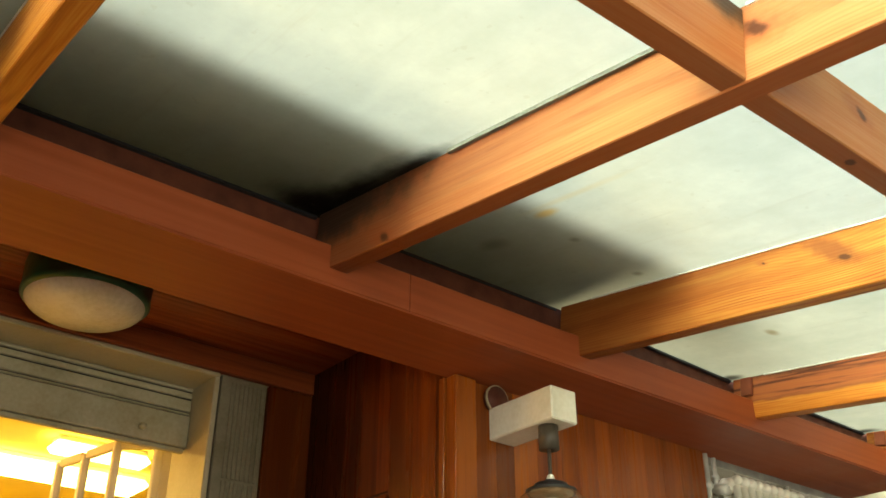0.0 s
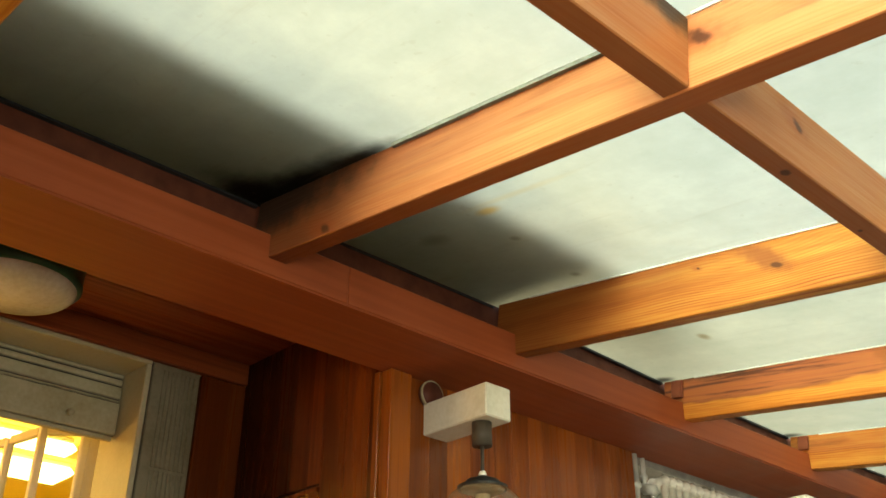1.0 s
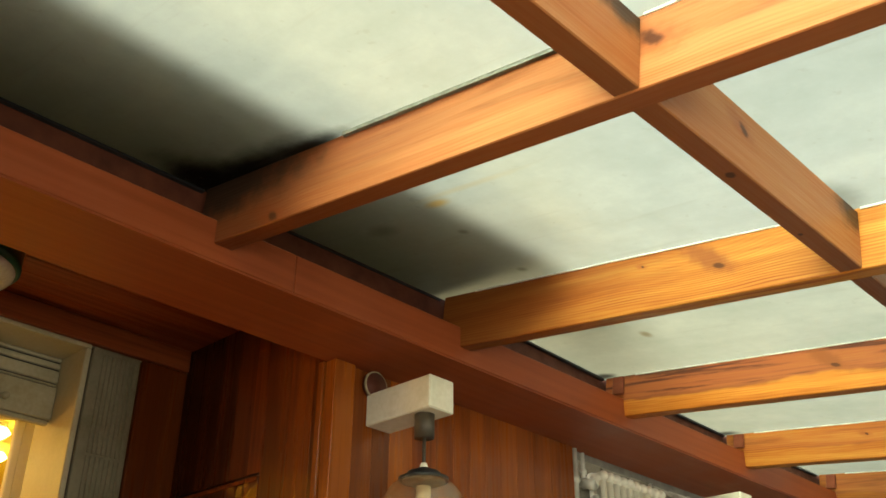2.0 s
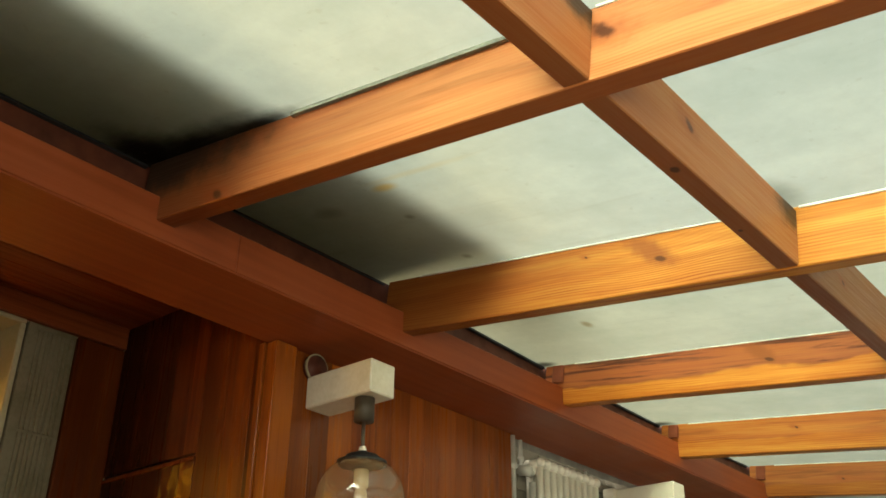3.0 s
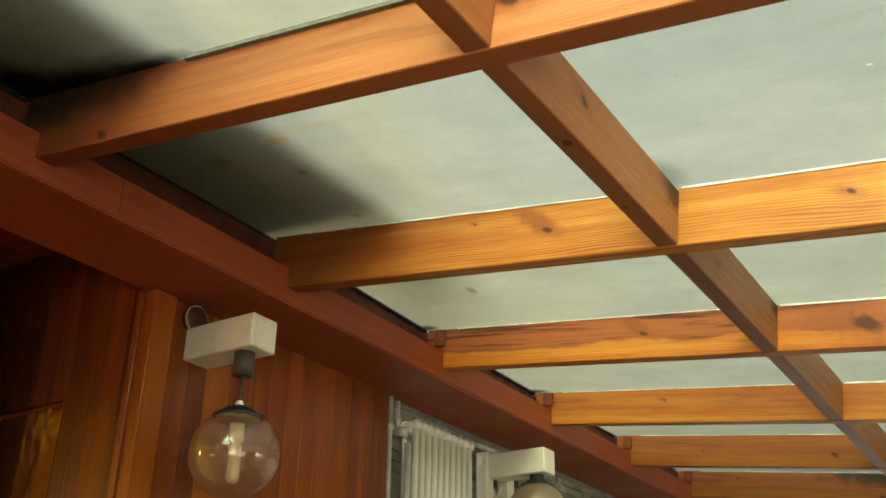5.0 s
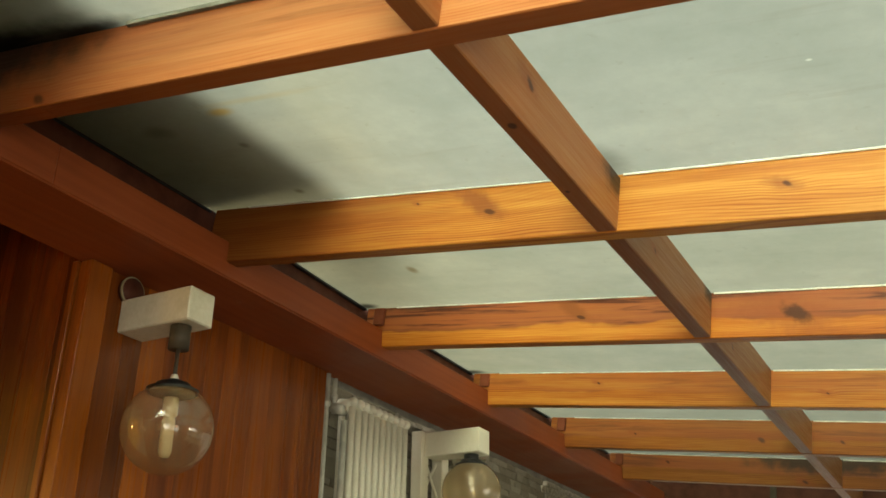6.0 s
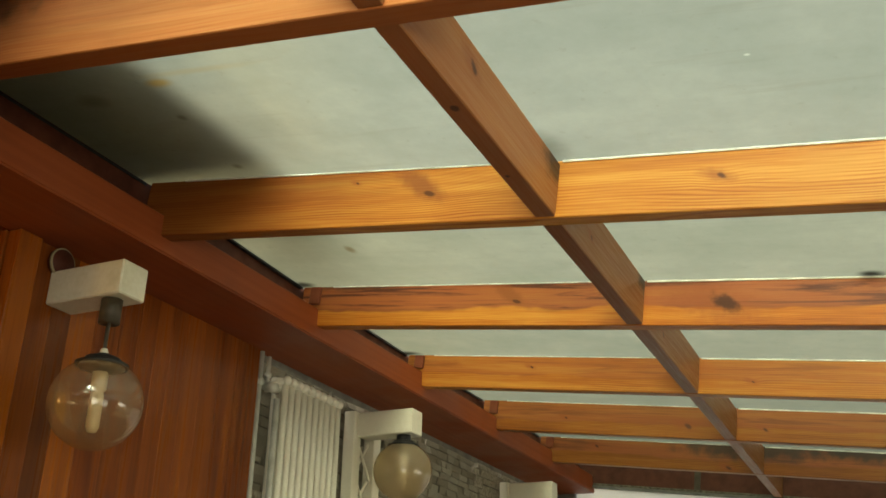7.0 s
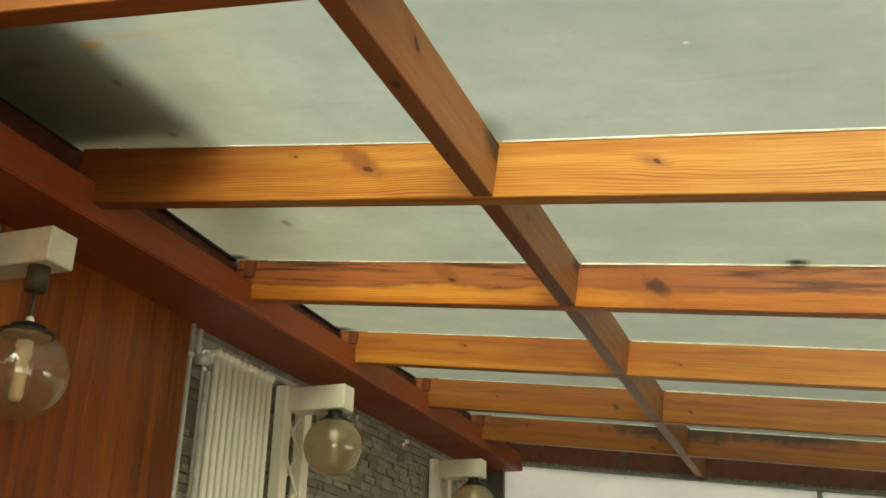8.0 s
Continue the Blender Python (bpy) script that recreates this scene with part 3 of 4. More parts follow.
b = box_part("corner_bead", (XP - 0.05, YR - 0.012, 0), (XP - 0.027, YR + 0.004, ZG - 0.002), PANEL, wall_panel, 0.0025)
b.color = (0.9, 0.9, 0.8, 1)

# ---------------------------------------------------------------- girder
girder = thing("girder", "red-brown painted timber girder along the house side", "beam")
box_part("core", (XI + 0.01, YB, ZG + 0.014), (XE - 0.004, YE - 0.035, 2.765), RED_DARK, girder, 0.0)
for y0, y1 in ((YB, 1.3047), (1.3053, YE)):
    box_part("underside_board", (XI, y0, ZG), (XG - 0.004, y1, ZG + 0.016), RED, girder, 0.0)
    box_part("face_board", (XG - 0.026, y0, ZG + 0.004), (XG, y1, 2.642), RED, girder, 0.002, "paler red painted face board")
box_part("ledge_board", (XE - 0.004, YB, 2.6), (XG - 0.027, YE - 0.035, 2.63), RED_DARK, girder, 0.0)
box_part("inner_board", (XI - 0.002, YB, ZG + 0.017), (XI + 0.01, YE - 0.035, ZS - 0.003), RED, girder, 0.002)

# ---------------------------------------------------------------- rafters, purlin and roof sheets
K0 = XG - XE   # local x of the girder's face
SPEC = {
    # the first dark patch is mould, widened with painted shade near the girder
    4: (((K0 + 0.214, 0.016, 0.015), (K0 + 1.155, 0.09, 0.019)), ((K0 - 0.02, 0.15, 0.3, 0.075), (K0 + 1.08, 0.16, 0.06, 0.05)), 0.3),
    5: (((K0 + 1.505, 0.08, 0.009), (K0 + 0.6, 0.12, 0.004)), (), 0.0),
    6: (((K0 + 1.375, 0.068, 0.034),), ((K0 + 1.77, 0.155, 0.04, 0.02), (K0 + 0.12, 0.15, 0.2, 0.02)), 1.0),
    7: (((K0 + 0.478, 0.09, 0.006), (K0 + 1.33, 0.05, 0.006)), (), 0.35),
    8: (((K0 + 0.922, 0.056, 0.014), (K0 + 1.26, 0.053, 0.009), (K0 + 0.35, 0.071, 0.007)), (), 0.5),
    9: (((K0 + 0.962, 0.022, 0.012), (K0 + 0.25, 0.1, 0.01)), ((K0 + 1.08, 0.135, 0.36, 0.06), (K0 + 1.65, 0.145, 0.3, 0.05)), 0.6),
}
COS = math.cos(math.radians(TILT))
LEN, LPU = (XO - 0.05 - XE) / COS, (XPU - XE) / COS


def rafter_y(i, x):
    return RAFTERS[i][0] + SKEWS.get(i, SKEW) * (x - XG)


def rafter_top(i, x):
    y, h0, h1 = RAFTERS[i]
    return h1 if x >= XPU else h1 + (h0 - h1) * (XPU - x) / (XPU - XG)


for i, (yr, h0, h1) in enumerate(RAFTERS):
    kn, dk, st = SPEC.get(i, (((0.6, 0.06, 0.01),), (), 0.1))
    # light: rafters 7 to 9 are darkened in colour for the dim far end
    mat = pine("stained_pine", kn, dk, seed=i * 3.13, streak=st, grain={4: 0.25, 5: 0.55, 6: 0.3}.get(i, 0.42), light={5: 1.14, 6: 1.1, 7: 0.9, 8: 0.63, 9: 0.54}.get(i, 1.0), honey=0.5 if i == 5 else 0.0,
               even=1.0 if i == 4 else 0.0, end_shade={4: 0.85, 5: 0.8}.get(i, 0.0), spikes={5: ((K0 + 0.81, 0.077, 0.072),), 6: ((K0 + 0.73, 0.078, 0.06),)}.get(i, ()))
    wr = 0.051 if i == 4 else RW
    raf = thing("rafter", "honey-stained pine roof rafter with knots and mould marks", "rafter", "roof rafters")
    raf.matrix_basis = pose(XE, rafter_y(i, XE), under(XE), 0, TILT, math.degrees(math.atan(SKEWS.get(i, SKEW))))
    bm = bmesh.new()
    cols = [(0.0, rafter_top(i, XE)), (LPU, h1), (LEN, h1)]
    rings = [[bm.verts.new((x, y, z)) for y, z in ((0, 0), (wr, 0), (wr, h), (0, h))] for x, h in cols]
    for p, q in zip(rings, rings[1:]):
        for k in range(4):
            bm.faces.new((p[k], q[k], q[(k + 1) % 4], p[(k + 1) % 4]))
    bm.faces.new(rings[0])
    bm.faces.new(rings[-1][::-1])
    bmesh.ops.recalc_face_normals(bm, faces=bm.faces)
    bmesh.ops.bevel(bm, geom=[e for e in bm.edges if abs(e.verts[0].co.x - e.verts[1].co.x) > 0.1], offset=0.0025, segments=1, affect="EDGES")
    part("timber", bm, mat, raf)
    for x0, x1, w in ((0.5 if i == 4 else 0.12, LPU - 0.03, 0.009 if i == 4 else 0.003), (LPU + 0.03, LEN, 0.005)):
        lip_w = 0.009 if i == 4 and x1 < LPU else 0.003
        bm = bmesh.new()
        for x, h in ((x0, rafter_top(i, XE + x0 * COS)), (x1, rafter_top(i, XE + x1 * COS))):
            for y, z in ((-lip_w, h - w), (0.001, h - w), (0.001, h), (-lip_w, h)):
                bm.verts.new((x, y, z))
        bm.verts.ensure_lookup_table()
        v = bm.verts
        for k in range(4):
            bm.faces.new((v[k], v[4 + k], v[4 + (k + 1) % 4], v[(k + 1) % 4]))
        bm.faces.new((v[0], v[1], v[2], v[3]))
        bm.faces.new((v[7], v[6], v[5], v[4]))
        # on rafter 4 the strip left of the purlin is that painted shadow band
        part("sealing_strip", bm, STRIP_SHADE if i == 4 and x1 < LPU else GASKET, raf, "thin white sealing strip" if i != 4 else "")
    if i > 5:
        box_part("cleat", (0.035, -0.014, 0.075), (K0 - 0.001, -0.0005, h0 - 0.004), RED_DIM, raf, 0.003, "red painted cleat")

purlin = thing("purlin", "brown-stained timber purlin in short lengths between the rafters", "beam")
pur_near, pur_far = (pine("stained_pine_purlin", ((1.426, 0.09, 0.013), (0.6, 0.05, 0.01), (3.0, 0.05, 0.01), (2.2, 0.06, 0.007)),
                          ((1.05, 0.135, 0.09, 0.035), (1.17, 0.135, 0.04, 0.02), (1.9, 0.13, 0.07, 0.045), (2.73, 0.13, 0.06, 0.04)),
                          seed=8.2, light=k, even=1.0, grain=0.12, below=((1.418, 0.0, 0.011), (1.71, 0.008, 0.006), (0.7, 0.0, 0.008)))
                     for k in (0.64, 0.44))   # the far lengths are a darker copy, their dim light put into the colour
for i in range(len(RAFTERS)):
    # local x runs along the purlin, so that the grain does too
    ya = rafter_y(i, XPU)
    yb = rafter_y(i + 1, XPU) if i + 1 < len(RAFTERS) else YE - 0.03
    bm = bmesh.new()
    add_box(bm, (ya + RW + 0.001, -0.0245, 0.0015), (yb - (0.005 if i in (5, 6, 7) else 0.001), 0.0245, 0.134 if i < 5 else 0.139), 0.0025)
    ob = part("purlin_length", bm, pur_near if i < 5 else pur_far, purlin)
    ob.matrix_basis = pose(XPU, 0, under(XPU), 0, 0, 90) @ pose(0, 0, 0, TILT, 0, 0)

roof = thing("roof_glazing", "weathered translucent roof sheets with mould and stains", "roof", kind="structure")
MOULD, SPOT, YELLOW = (0.012, 0.011, 0.008), (0.12, 0.12, 0.09), (0.42, 0.28, 0.05)
STAINS = {
    3: ((-1.62, 1.06, 0.2, 0.05, 1.0, MOULD), (-1.43, 1.07, 0.1, 0.024, 1.0, MOULD), (-1.77, 1.03, 0.1, 0.1, 1.0, MOULD)),
    4: ((-1.385, 1.425, 0.028, 0.014, 0.8, YELLOW), (-1.28, 1.395, 0.13, 0.01, 0.25, YELLOW), (-1.441, 1.579, 0.011, 0.011, 0.8, SPOT),
        (-1.469, 1.845, 0.012, 0.012, 0.85, SPOT), (-0.139, 1.577, 0.0045, 0.003, 0.8, (0.7, 0.75, 0.65)), (-1.62, 1.47, 0.04, 0.025, 0.5, SPOT), (-1.4, 1.66, 0.24, 0.2, 0.25, (0.36, 0.31, 0.18)),
        (-0.61, 1.2, 0.025, 0.1, 0.6, SPOT), (-0.62, 1.87, 0.04, 0.06, 0.6, SPOT)),
    5: ((-1.457, 2.426, 0.014, 0.022, 0.9, (0.2, 0.17, 0.09)), (0.013, 2.735, 0.028, 0.02, 0.95, MOULD), (-1.81, 2.71, 0.04, 0.022, 0.9, MOULD)),
    6: ((-1.81, 3.545, 0.05, 0.025, 0.9, MOULD),),
}
for i in range(len(RAFTERS)):
    # falling clear values put the far end's dimness into the sheets' colour
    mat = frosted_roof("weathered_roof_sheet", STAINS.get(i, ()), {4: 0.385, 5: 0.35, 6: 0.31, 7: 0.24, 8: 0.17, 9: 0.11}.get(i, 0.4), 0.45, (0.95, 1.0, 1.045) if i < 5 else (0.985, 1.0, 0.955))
    last = i + 1 == len(RAFTERS)
    bm = bmesh.new()
    rows = []
    for x in (XE, XPU, XO + 0.05):
        ya, yb = rafter_y(i, x) + RW / 2 + 0.002, (YE + 0.02 if last else rafter_y(i + 1, x) + RW / 2 - 0.002)
        za, zb = under(x) + rafter_top(i, x) + 0.0015, under(x) + rafter_top(i if last else i + 1, x) + 0.0015
        rows.append([bm.verts.new(p) for p in ((x, ya, za), (x, yb, zb), (x, yb, zb + 0.006), (x, ya, za + 0.006))])
    for p, q in zip(rows, rows[1:]):
        for a, b, c, d, slot in ((p[0], p[1], q[1], q[0], 0), (p[3], p[2], q[2], q[3], 1)):
            bm.faces.new((a, b, c)).material_index = slot
            bm.faces.new((a, c, d)).material_index = slot
        for k in (1, 3):
            bm.faces.new((p[k], p[(k + 1) % 4], q[(k + 1) % 4], q[k])).material_index = 1
    bm.faces.new(rows[0]).material_index = 1
    bm.faces.new(rows[-1]).material_index = 1
    bmesh.ops.recalc_face_normals(bm, faces=bm.faces)
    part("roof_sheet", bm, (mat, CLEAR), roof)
    # black seal along the girder's edge of the sheet
    lip = 0.001 if i == 4 else 0.009
    bm = bmesh.new()
    ends = []
    for y, k in ((rafter_y(i, XE) + RW, i), ((YE - 0.035 if last else rafter_y(i + 1, XE) - 0.0005), i if last else i + 1)):
        z = under(XE) + rafter_top(k, XE)
        ends.append([bm.verts.new(p) for p in ((XE - 0.003, y, z - 0.007), (XE + lip, y, z - 0.006), (XE + lip, y, z), (XE - 0.003, y, z))])
    for k in range(4):
        bm.faces.new((ends[0][k], ends[0][(k + 1) % 4], ends[1][(k + 1) % 4], ends[1][k]))
    bm.faces.new(ends[0])
    bm.faces.new(ends[1])
    bmesh.ops.recalc_face_normals(bm, faces=bm.faces)
    part("edge_seal", bm, BLACK, roof, "black rubber edge seal")

# ---------------------------------------------------------------- window with roller shutter
win = thing("window_1", "cream painted window with its roller shutter mostly raised", "window", kind="structure")
XH = -2.92             # face of the shutter, set back in the opening
box_part("reveal_head", (XW - 0.245, WY0, 2.676), (XW + 0.004, WY1, 2.684), WINDOW, win, 0.001)
box_part("reveal_jamb", (XW - 0.245, 1.285, WZ0), (XW + 0.004, 1.292, 2.676), WINDOW, win, 0.001)
box_part("reveal_jamb", (XW - 0.245, WY0, WZ0), (XW + 0.004, WY0 + 0.008, 2.676), WINDOW, win, 0.001)
box_part("frame_bead", (XW + 0.001, WY0, 2.674), (XW + 0.016, 1.303, 2.689), WINDOW, win, 0.003)
box_part("frame_bead", (XW + 0.001, 1.284, WZ0), (XW + 0.016, 1.303, 2.6735), WINDOW, win, 0.003)
sh = box_part("roller_shutter", (XH - 0.03, WY0 + 0.01, 2.47), (XH - 0.012, 1.284, 2.674), BLACK, win, 0.0, "grey-white slatted roller shutter")
for z0, z1 in ((2.663, 2.675), (2.638, 2.6575), (2.5925, 2.6325), (2.5815, 2.588)):
    box_part("slat", (XH - 0.012, WY0 + 0.01, z0), (XH, 1.2835, z1), SHUTTER, sh, 0.003)
box_part("end_slat", (XH - 0.012, WY0 + 0.01, 2.471), (XH + 0.004, 1.2835, 2.577), SHUTTER, sh, 0.003)
box_part("end_bar", (XH - 0.02, WY0 + 0.01, 2.453), (XH - 0.002, 1.278, 2.469), SHUTTER, sh, 0.003)
bm = bmesh.new()
add_tube(bm, (XH + 0.004, 1.125, 2.51), (XH + 0.022, 1.125, 2.508), 0.012, 0.01, 14)
part("stopper", bm, SHUTTER, sh, "small round rubber stop", True)
# ribbed leaf beside the window
leaf = thing("ribbed_shutter_leaf", "cream ribbed shutter leaf fixed beside the window", "shutter")
# brown strip painted in for the shadow in this gap
box_part("shadow_joint", (XW, 1.3035, 1.0), (XW + 0.006, 1.3095, 2.688), BRONZE, leaf, 0.0, "brown strip standing in for the shadow gap beside the window frame")
box_part("leaf_frame", (XW, 1.31, 1.0), (XW + 0.014, 1.476, 2.688), WEATHERED, leaf, 0.003)
for k in range(8):
    y = 1.344 + k * 0.0155
    for z0, z1 in ((2.352, 2.668), (2.1, 2.345), (1.6, 2.09)):
        box_part("rib", (XW + 0.014, y, z0), (XW + 0.0195, y + 0.0115, z1), WEATHERED, leaf, 0.002)

# ---------------------------------------------------------------- lit room behind the window
room = thing("wall_room", "warmly lit cream yellow room behind the window", "room", kind="structure")
for nm, a, b in (("room_wall", (-6.2, -1.6, 0), (-6.1, 3.0, 2.9)), ("room_wall", (-6.1, -1.7, 0), (XW - 0.251, -1.6, 2.9)),
                 ("room_wall", (-6.1, 2.9, 0), (XW - 0.25, 3.0, 2.9)), ("room_ceiling", (-6.2, -1.7, 2.9), (XW - 0.25, 3.0, 3.0)),
                 ("room_floor", (-6.2, -1.7, -0.1), (XW - 0.25, 3.0, 0.0)), ("room_wall", (XW - 0.25, 1.9, 0), (XW - 0.2, 3.0, 2.9)),
                 ("room_wall", (XW - 0.26, -1.7, ZS), (XW - 0.2, 3.0, 2.9))):
    box_part(nm, a, b, ROOM_PAINT, room, 0.0)
EMIT = Mat("lit_warm_glass")
EMIT.put(EMIT.bsdf, "Emission Color", (1.0, 0.8, 0.27, 1))
EMIT.put(EMIT.bsdf, "Emission Strength", 2.6)
EMIT.colour((0.8, 0.75, 0.6))
for x, y0, y1, w in ((-4.86, 0.3, 1.92, 0.12), (-4.42, 1.3, 1.76, 0.06)):
    fitting = thing("room_lamp", "lit long ceiling light with a warm white diffuser", "lamp", "room lamps")
    box_part("diffuser", (x - w, y0, 2.83), (x + w, y1, 2.875), EMIT.m, fitting, 0.02)
    box_part("housing", (x - w * 0.8, y0 + 0.02, 2.875), (x + w * 0.8, y1 - 0.02, 2.9), WHITE, fitting, 0.004)
# opened casement
cas = thing("casement", "opened cream casement with narrow glass panes", "window")
LEAF = [(-3.747, 1.154), (-3.58, 1.19), (-3.38, 1.228), (-3.29, 1.345), (-3.25, 1.415)]
for k, (x, y) in enumerate(LEAF):
    box_part("stile", (x - 0.014, y - 0.014, 1.0), (x + 0.014, y + 0.014, 2.59 if k != 2 else 2.7), WHITE, cas, 0.004)
for k, ((xa, ya), (xb, yb)) in enumerate(zip(LEAF, LEAF[1:])):
    d = Vector((xb - xa, yb - ya, 0))
    turn = math.degrees(math.atan2(d.y, d.x))
    bm = bmesh.new()
    add_box(bm, (0.014, -0.012, 2.57), (d.length - 0.014, 0.012, 2.6), 0.003)
    part("rail", bm, WHITE, cas).matrix_basis = pose(xa, ya, 0, 0, 0, turn)
    bm = bmesh.new()
    add_box(bm, (0.014, -0.002, 1.0), (d.length - 0.014, 0.002, 2.57))
    p = part("pane", bm, CLEAR if k < 3 else WHITE, cas)
    p.matrix_basis = pose(xa, ya, 0, 0, 0, turn)
    p.visible_shadow = False

# ---------------------------------------------------------------- stone wall
wall_stone = thing("wall_stone", "grey split-stone clad wall below the girder", "wall", kind="structure")
box_part("mortar_bed", (XS - 0.2, 2.765, 0), (XS, YE - 0.012, 2.75), MORTAR, wall_stone, 0.0)

# ---------------------------------------------------------------- wall lamps
def globe(parent, c, r, glass):
    bm = bmesh.new()
    bmesh.ops.create_uvsphere(bm, u_segments=48, v_segments=32, radius=r, matrix=Matrix.Translation(c))
    g = part("globe", bm, glass, parent, "smoked amber glass globe", True)
    bm = bmesh.new()
    add_turned(bm, [(0.0, -0.075), (0.012, -0.072), (0.017, -0.06), (0.017, 0.02), (0.014, 0.03), (0.02, 0.035), (0.02, 0.08), (0.0, 0.08)], c, 18)
    part("bulb", bm, BULB, g, "white tubular bulb", True)
    bm = bmesh.new()
    rc = r * 0.53
    h = math.sqrt(r * r - rc * rc)
    add_turned(bm, [(rc + 0.003, h - 0.006), (rc + 0.005, h + 0.003), (rc - 0.004, h + 0.007), (rc * 0.76, h + 0.009), (rc * 0.72, h + 0.018),
                    (rc * 0.66, h + 0.02), (0.02, h + 0.021), (0.016, h + 0.03), (0.0, h + 0.032)], c, 40)
    part("cap", bm, BLACK, parent, "black ribbed cap", True)
    # plate added so that the glass under the cap looks lit
    bm = bmesh.new()
    add_turned(bm, [(0.0, h - 0.006), (rc - 0.004, h - 0.008), (rc - 0.004, h - 0.004), (0.0, h - 0.002)], c, 32)
    part("filler_plate", bm, TAN, g, "tan plate added to lighten the glass under the cap", True)
    bm = bmesh.new()
    add_turned(bm, [(0.0, h + 0.046), (0.008, h + 0.044), (0.011, h + 0.036), (0.011, h + 0.029), (0.0, h + 0.028)], c, 14)
    part("finial", bm, WHITE, parent, "small pale finial", True)


lamp1 = thing("wall_lamp", "cream wooden wall bracket lamp with a hanging smoked amber globe", "wall lamp", "veranda wall lamps", at=(XP, 1.8255, 2.415))
box_part("bracket", (0.001, -0.048, -0.047), (0.256, 0.048, 0.047), OLD_WHITE, lamp1, 0.004, "cream painted timber block")
bm = bmesh.new()
add_tube(bm, (0.196, -0.006, -0.047), (0.196, -0.006, -0.112), 0.0275, 0.0275, 24)
part("socket_sleeve", bm, BRONZE, lamp1, "brown bakelite sleeve", True)
bm = bmesh.new()
add_tube(bm, (0.196, -0.006, -0.108), (0.196, -0.006, -0.21), 0.0055, 0.0055, 10)
part("rod", bm, BRONZE, lamp1, "thin brass rod", True)
globe(lamp1, (0.196, -0.006, -0.324), 0.117, AMBER)


def trellis_lamp(y):
    lamp = thing("wall_lamp", "cream bracket lamp on a lattice post with an amber globe", "wall lamp", "veranda wall lamps", at=(XS + 0.035, y, 2.417))
    d = -1.746 - (XS + 0.035)
    box_part("bracket", (0.05, -0.093, -0.05), (d, 0.0, 0.05), WHITE, lamp, 0.004)
    for u in (-0.115, 0.06):
        box_part("post", (0.0, u, -1.4), (0.05, u + 0.06, 0.055), WHITE, lamp, 0.003)
    box_part("cross_rail", (0.0, -0.055, -0.01), (0.05, 0.06, 0.045), WHITE, lamp, 0.003)
    for k in range(9):
        z = -0.05 - 0.155 * k
        for s in (1, -1):
            bm = bmesh.new()
            add_tube(bm, (0.025 + s * 0.006, -0.058 if s > 0 else 0.062, z), (0.025 + s * 0.006, 0.062 if s > 0 else -0.058, z - 0.155), 0.006, 0.006, 6)
            part("lattice_bar", bm, WHITE, lamp)
    bm = bmesh.new()
    add_tube(bm, (d - 0.06, -0.046, -0.05), (d - 0.06, -0.046, -0.08), 0.03, 0.03, 20)
    part("socket_sleeve", bm, BLACK, lamp, "", True)
    globe(lamp, (d - 0.06, -0.046, -0.194), 0.118, AMBER_DUSTY)
    return lamp


trellis_lamp(3.568)
trellis_lamp(5.316)

# round junction box over the first lamp
jb = thing("junction_box", "small round brown junction box with a pale rim", "junction box")
bm = bmesh.new()
add_tube(bm, (XP, 1.8, 2.492), (XP + 0.02, 1.8, 2.492), 0.04, 0.038, 28)
part("body", bm, RED_DARK, jb, "red-brown cover", True)
bm = bmesh.new()
add_turned(bm, [(0.0385, -0.004), (0.042, -0.004), (0.042, 0.004), (0.0385, 0.004), (0.0385, -0.004)], (0, 0, 0), 28)
rim = part("rim", bm, WINDOW, jb, "pale rim", True)
rim.matrix_basis = pose(XP + 0.014, 1.8, 2.492, 0, 90, 0)

# ---------------------------------------------------------------- soffit lamp
cl = thing("ceiling_lamp", "round ceiling lamp with dark green base and frosted dome", "ceiling lamp", at=(-2.47, 0.742, ZS))
bm = bmesh.new()
add_turned(bm, [(0.0, 0.0), (0.165, 0.0), (0.17, -0.02), (0.168, -0.084), (0.17, -0.09), (0.17, -0.101), (0.16, -0.108), (0.0, -0.108)], (0, 0, -0.002), 56)
part("base", bm, GREEN, cl, "dark green enamelled base", True)
DOME = white_paint("frosted_dome_glass", (0.68, 0.66, 0.56), 0.22, 0.3)
bm = bmesh.new()
add_turned(bm, [(0.158, -0.1)] + [(0.158 * math.cos(a), -0.108 - 0.055 * math.sin(a)) for a in [i * math.pi / 24 for i in range(13)]], (0, 0, 0), 56)
part("dome", bm, DOME, cl, "frosted glass dome", True)

# ---------------------------------------------------------------- radiator and pipes
XR = -2.02
rad = thing("radiator", "tall cream column radiator on the stone wall", "radiator")
Y0R, PITCH, NR = 2.93, 0.0422, 10
for k in range(NR):
    y = Y0R + k * PITCH
    bm = bmesh.new()
    for dx in (-0.022, 0.022):
        add_tube(bm, (XR + dx, y, 1.2), (XR + dx, y, 2.452), 0.0132, 0.0132, 12)
    add_tube(bm, (XR - 0.024, y, 2.457), (XR + 0.024, y, 2.457), 0.019, 0.019, 14)
    for dx in (-0.026, 0.026):
        bmesh.ops.create_uvsphere(bm, u_segments=12, v_segments=8, radius=0.0195, matrix=Matrix.Translation((XR + dx, y, 2.46)))
    add_tube(bm, (XR - 0.024, y, 1.2), (XR + 0.024, y, 1.2), 0.019, 0.019, 14)
    part("section", bm, RADIATOR, rad, "", True)
bm = bmesh.new()
add_tube(bm, (XR, Y0R - 0.03, 2.435), (XR, Y0R + NR * PITCH - 0.012, 2.43), 0.014, 0.014, 12)
part("header_pipe", bm, RADIATOR, rad, "", True)
bm = bmesh.new()
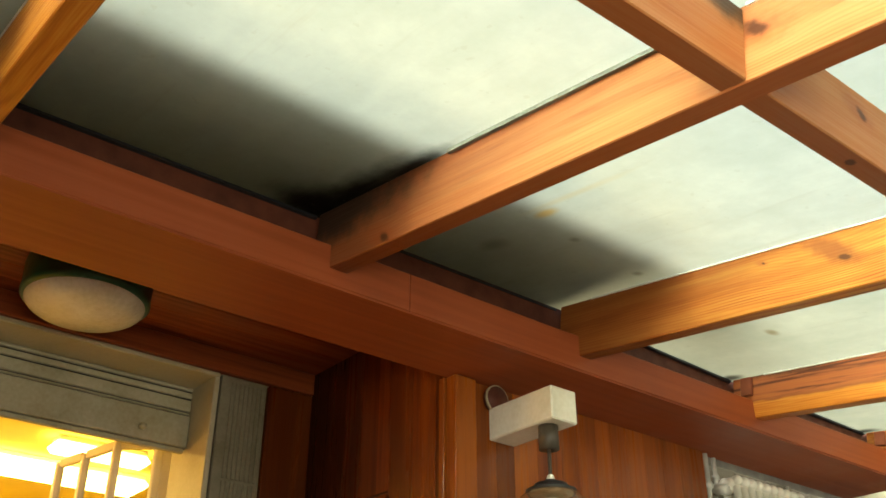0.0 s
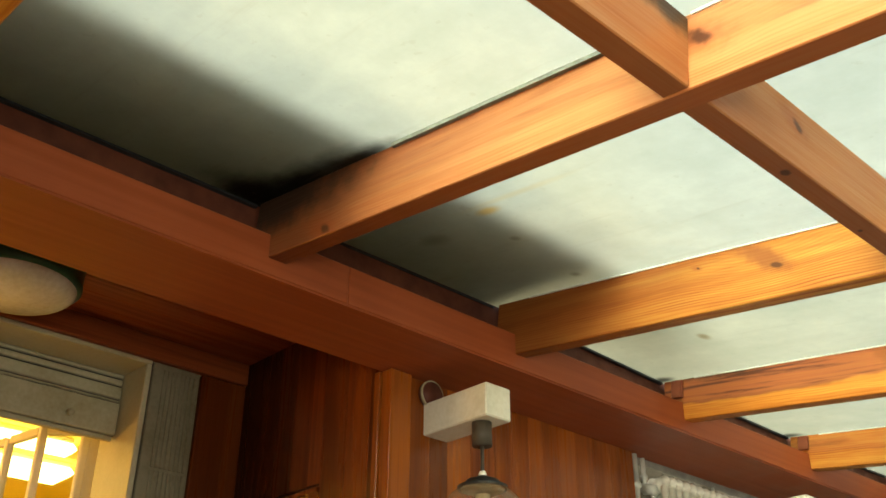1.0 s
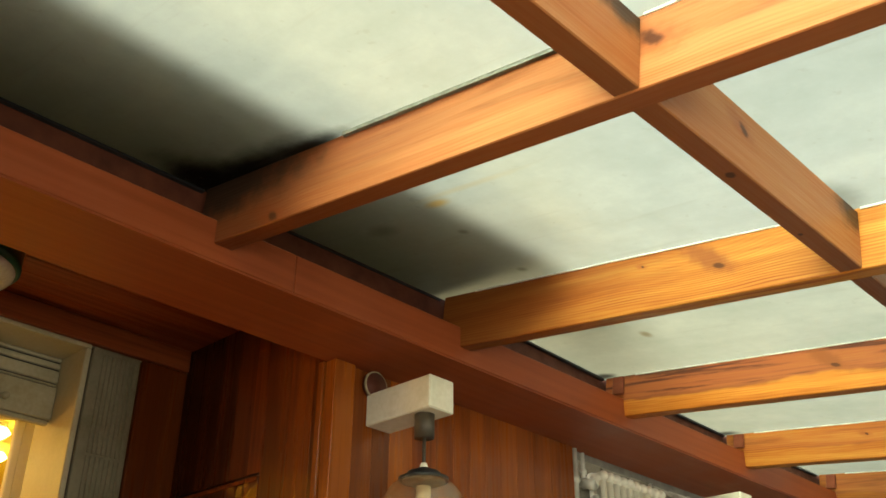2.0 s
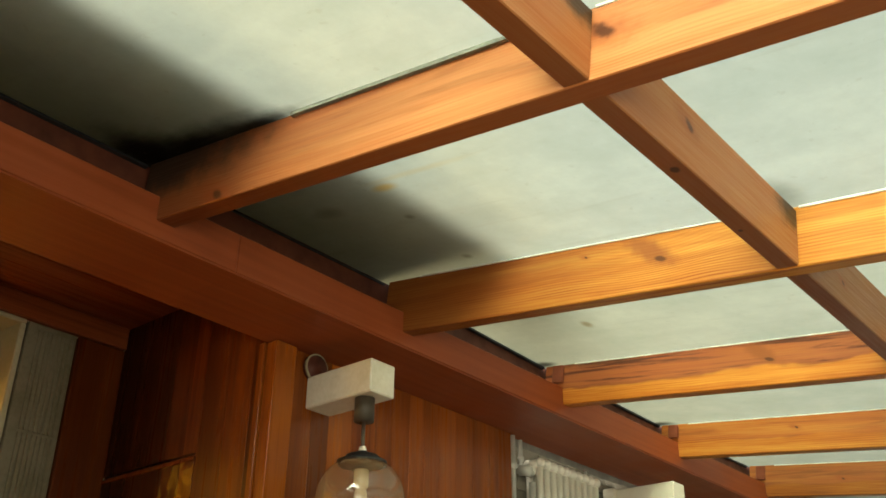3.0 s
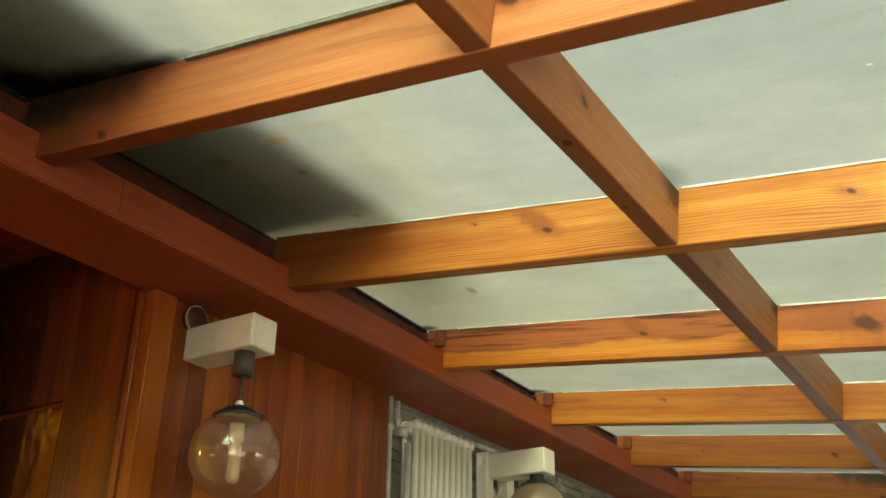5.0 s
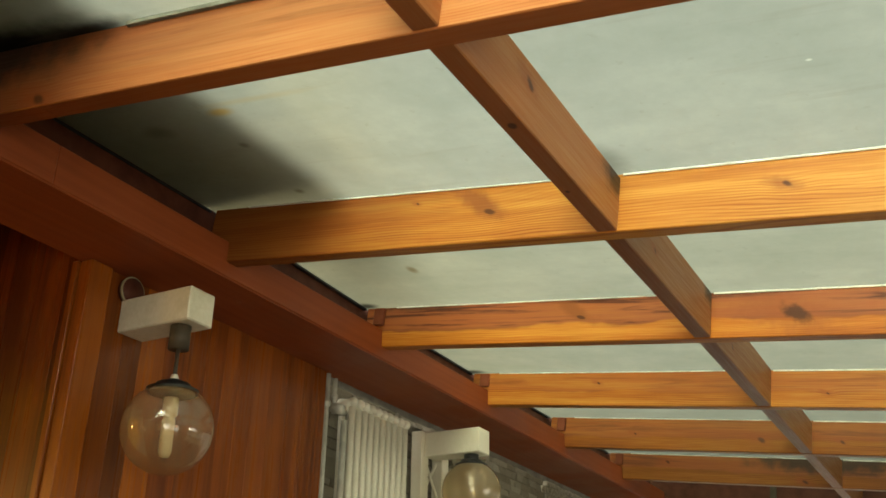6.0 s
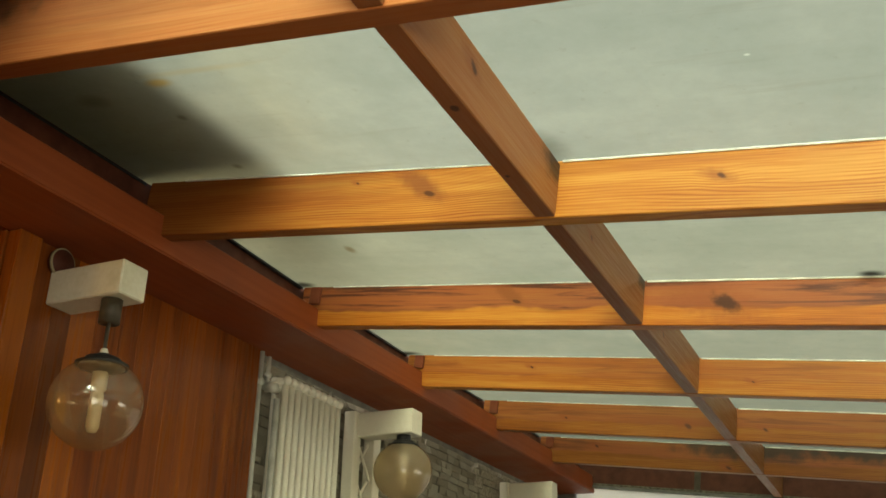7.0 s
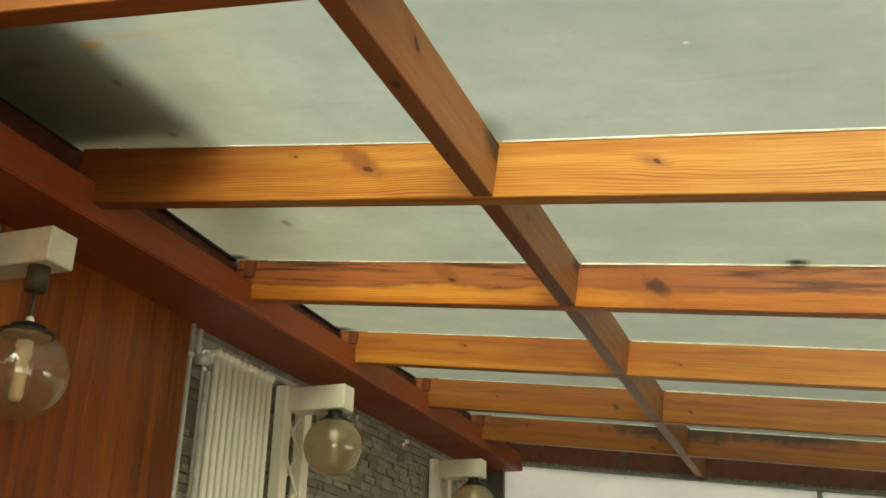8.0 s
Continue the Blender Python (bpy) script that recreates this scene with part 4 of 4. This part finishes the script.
add_tube(bm, (XR, Y0R - 0.1, 2.42), (XR, Y0R - 0.02, 2.42), 0.017, 0.014, 14)
add_tube(bm, (XR, Y0R - 0.085, 2.42), (XR + 0.04, Y0R - 0.085, 2.41), 0.02, 0.018, 14)
part("valve", bm, PIPE, rad, "radiator valve", True)
bm = bmesh.new()
add_tube(bm, (XR, Y0R - 0.085, 2.4), (XR, Y0R - 0.085, 2.53), 0.008, 0.008, 12)
add_tube(bm, (XR, Y0R - 0.085, 2.452), (XR, Y0R - 0.085, 2.468), 0.0125, 0.0125, 12)
add_tube(bm, (XR + 0.01, Y0R - 0.03, 1.0), (XR + 0.01, Y0R - 0.03, 2.385), 0.012, 0.012, 12)
part("feed_pipe", bm, PIPE, rad, "", True)
bm = bmesh.new()
add_tube(bm, (XR, Y0R + NR * PITCH - 0.07, 2.44), (XR, Y0R + NR * PITCH - 0.07, 2.505), 0.007, 0.006, 12)
part("air_vent", bm, PIPE, rad, "", True)
riser = thing("heating_pipe", "thin cream heating pipe rising on the stone wall", "pipe")
bm = bmesh.new()
add_tube(bm, (XR + 0.012, 2.781, 0.0), (XR + 0.012, 2.781, 2.53), 0.0095, 0.0095, 12)
part("pipe", bm, PIPE, riser, "", True)
bm = bmesh.new()
add_tube(bm, (XR - 0.05, 2.781, 2.42), (XR + 0.024, 2.781, 2.42), 0.013, 0.013, 12)
part("clip", bm, PIPE, riser, "", True)

# ---------------------------------------------------------------- stones (last)
rng = random.Random(11)
shapes = []
for k in range(8):
    bm = bmesh.new()
    add_box(bm, (0, 0, 0), (1, 1, 1))
    for v in bm.verts:
        if v.co.x > 0.5:
            v.co.x += rng.uniform(-0.35, 0.25)
            v.co.y += rng.uniform(-0.05, 0.05)
            v.co.z += rng.uniform(-0.08, 0.08)
    bmesh.ops.subdivide_edges(bm, edges=[e for e in bm.edges if abs(e.verts[0].co.y - e.verts[1].co.y) > 0.5 and min(e.verts[0].co.x, e.verts[1].co.x) > 0.3], cuts=1)
    me = bpy.data.meshes.new("stone")
    bm.to_mesh(me)
    bm.free()
    me.materials.append(STONE)
    shapes.append(me)
rest_v, rest_f = [], []
count = 0
z = 2.53
while z > 1.15:
    h = rng.uniform(0.026, 0.04)
    y = 2.77 - rng.uniform(0, 0.06)
    while y < YE:
        w = rng.uniform(0.05, 0.14)
        y0, y1 = max(y, 2.766) + 0.0015, min(y + w, YE - 0.012) - 0.0015
        if y1 - y0 > 0.02:
            d = rng.uniform(0.014, 0.027)
            if z > 1.9 and count < 300 and y < 4.8:
                ob = new("stone", shapes[rng.randrange(8)])
                ob.parent = wall_stone
                ob.matrix_basis = Matrix.LocRotScale((XS - 0.004, y0, z - h + 0.0015), None, (d, y1 - y0, h - 0.003))
                count += 1
            else:
                n0 = len(rest_v)
                for X, Y, Z in itertools.product((XS - 0.004, XS + d), (y0, y1), (z - h + 0.0015, z - 0.0015)):
                    rest_v.append((X + (rng.uniform(-0.006, 0.004) if X > XS else 0), Y, Z))
                rest_f += [(n0 + 4, n0 + 6, n0 + 7, n0 + 5), (n0, n0 + 4, n0 + 5, n0 + 1), (n0 + 2, n0 + 3, n0 + 7, n0 + 6),
                           (n0 + 1, n0 + 5, n0 + 7, n0 + 3), (n0, n0 + 2, n0 + 6, n0 + 4)]
        y += w
    z -= h
me = bpy.data.meshes.new("stone_cladding")
me.from_pydata(rest_v, [], rest_f)
me.materials.append(STONE)
rest = new("stone_cladding", me)
rest.parent = wall_stone
tagged(rest, kind="stuff")
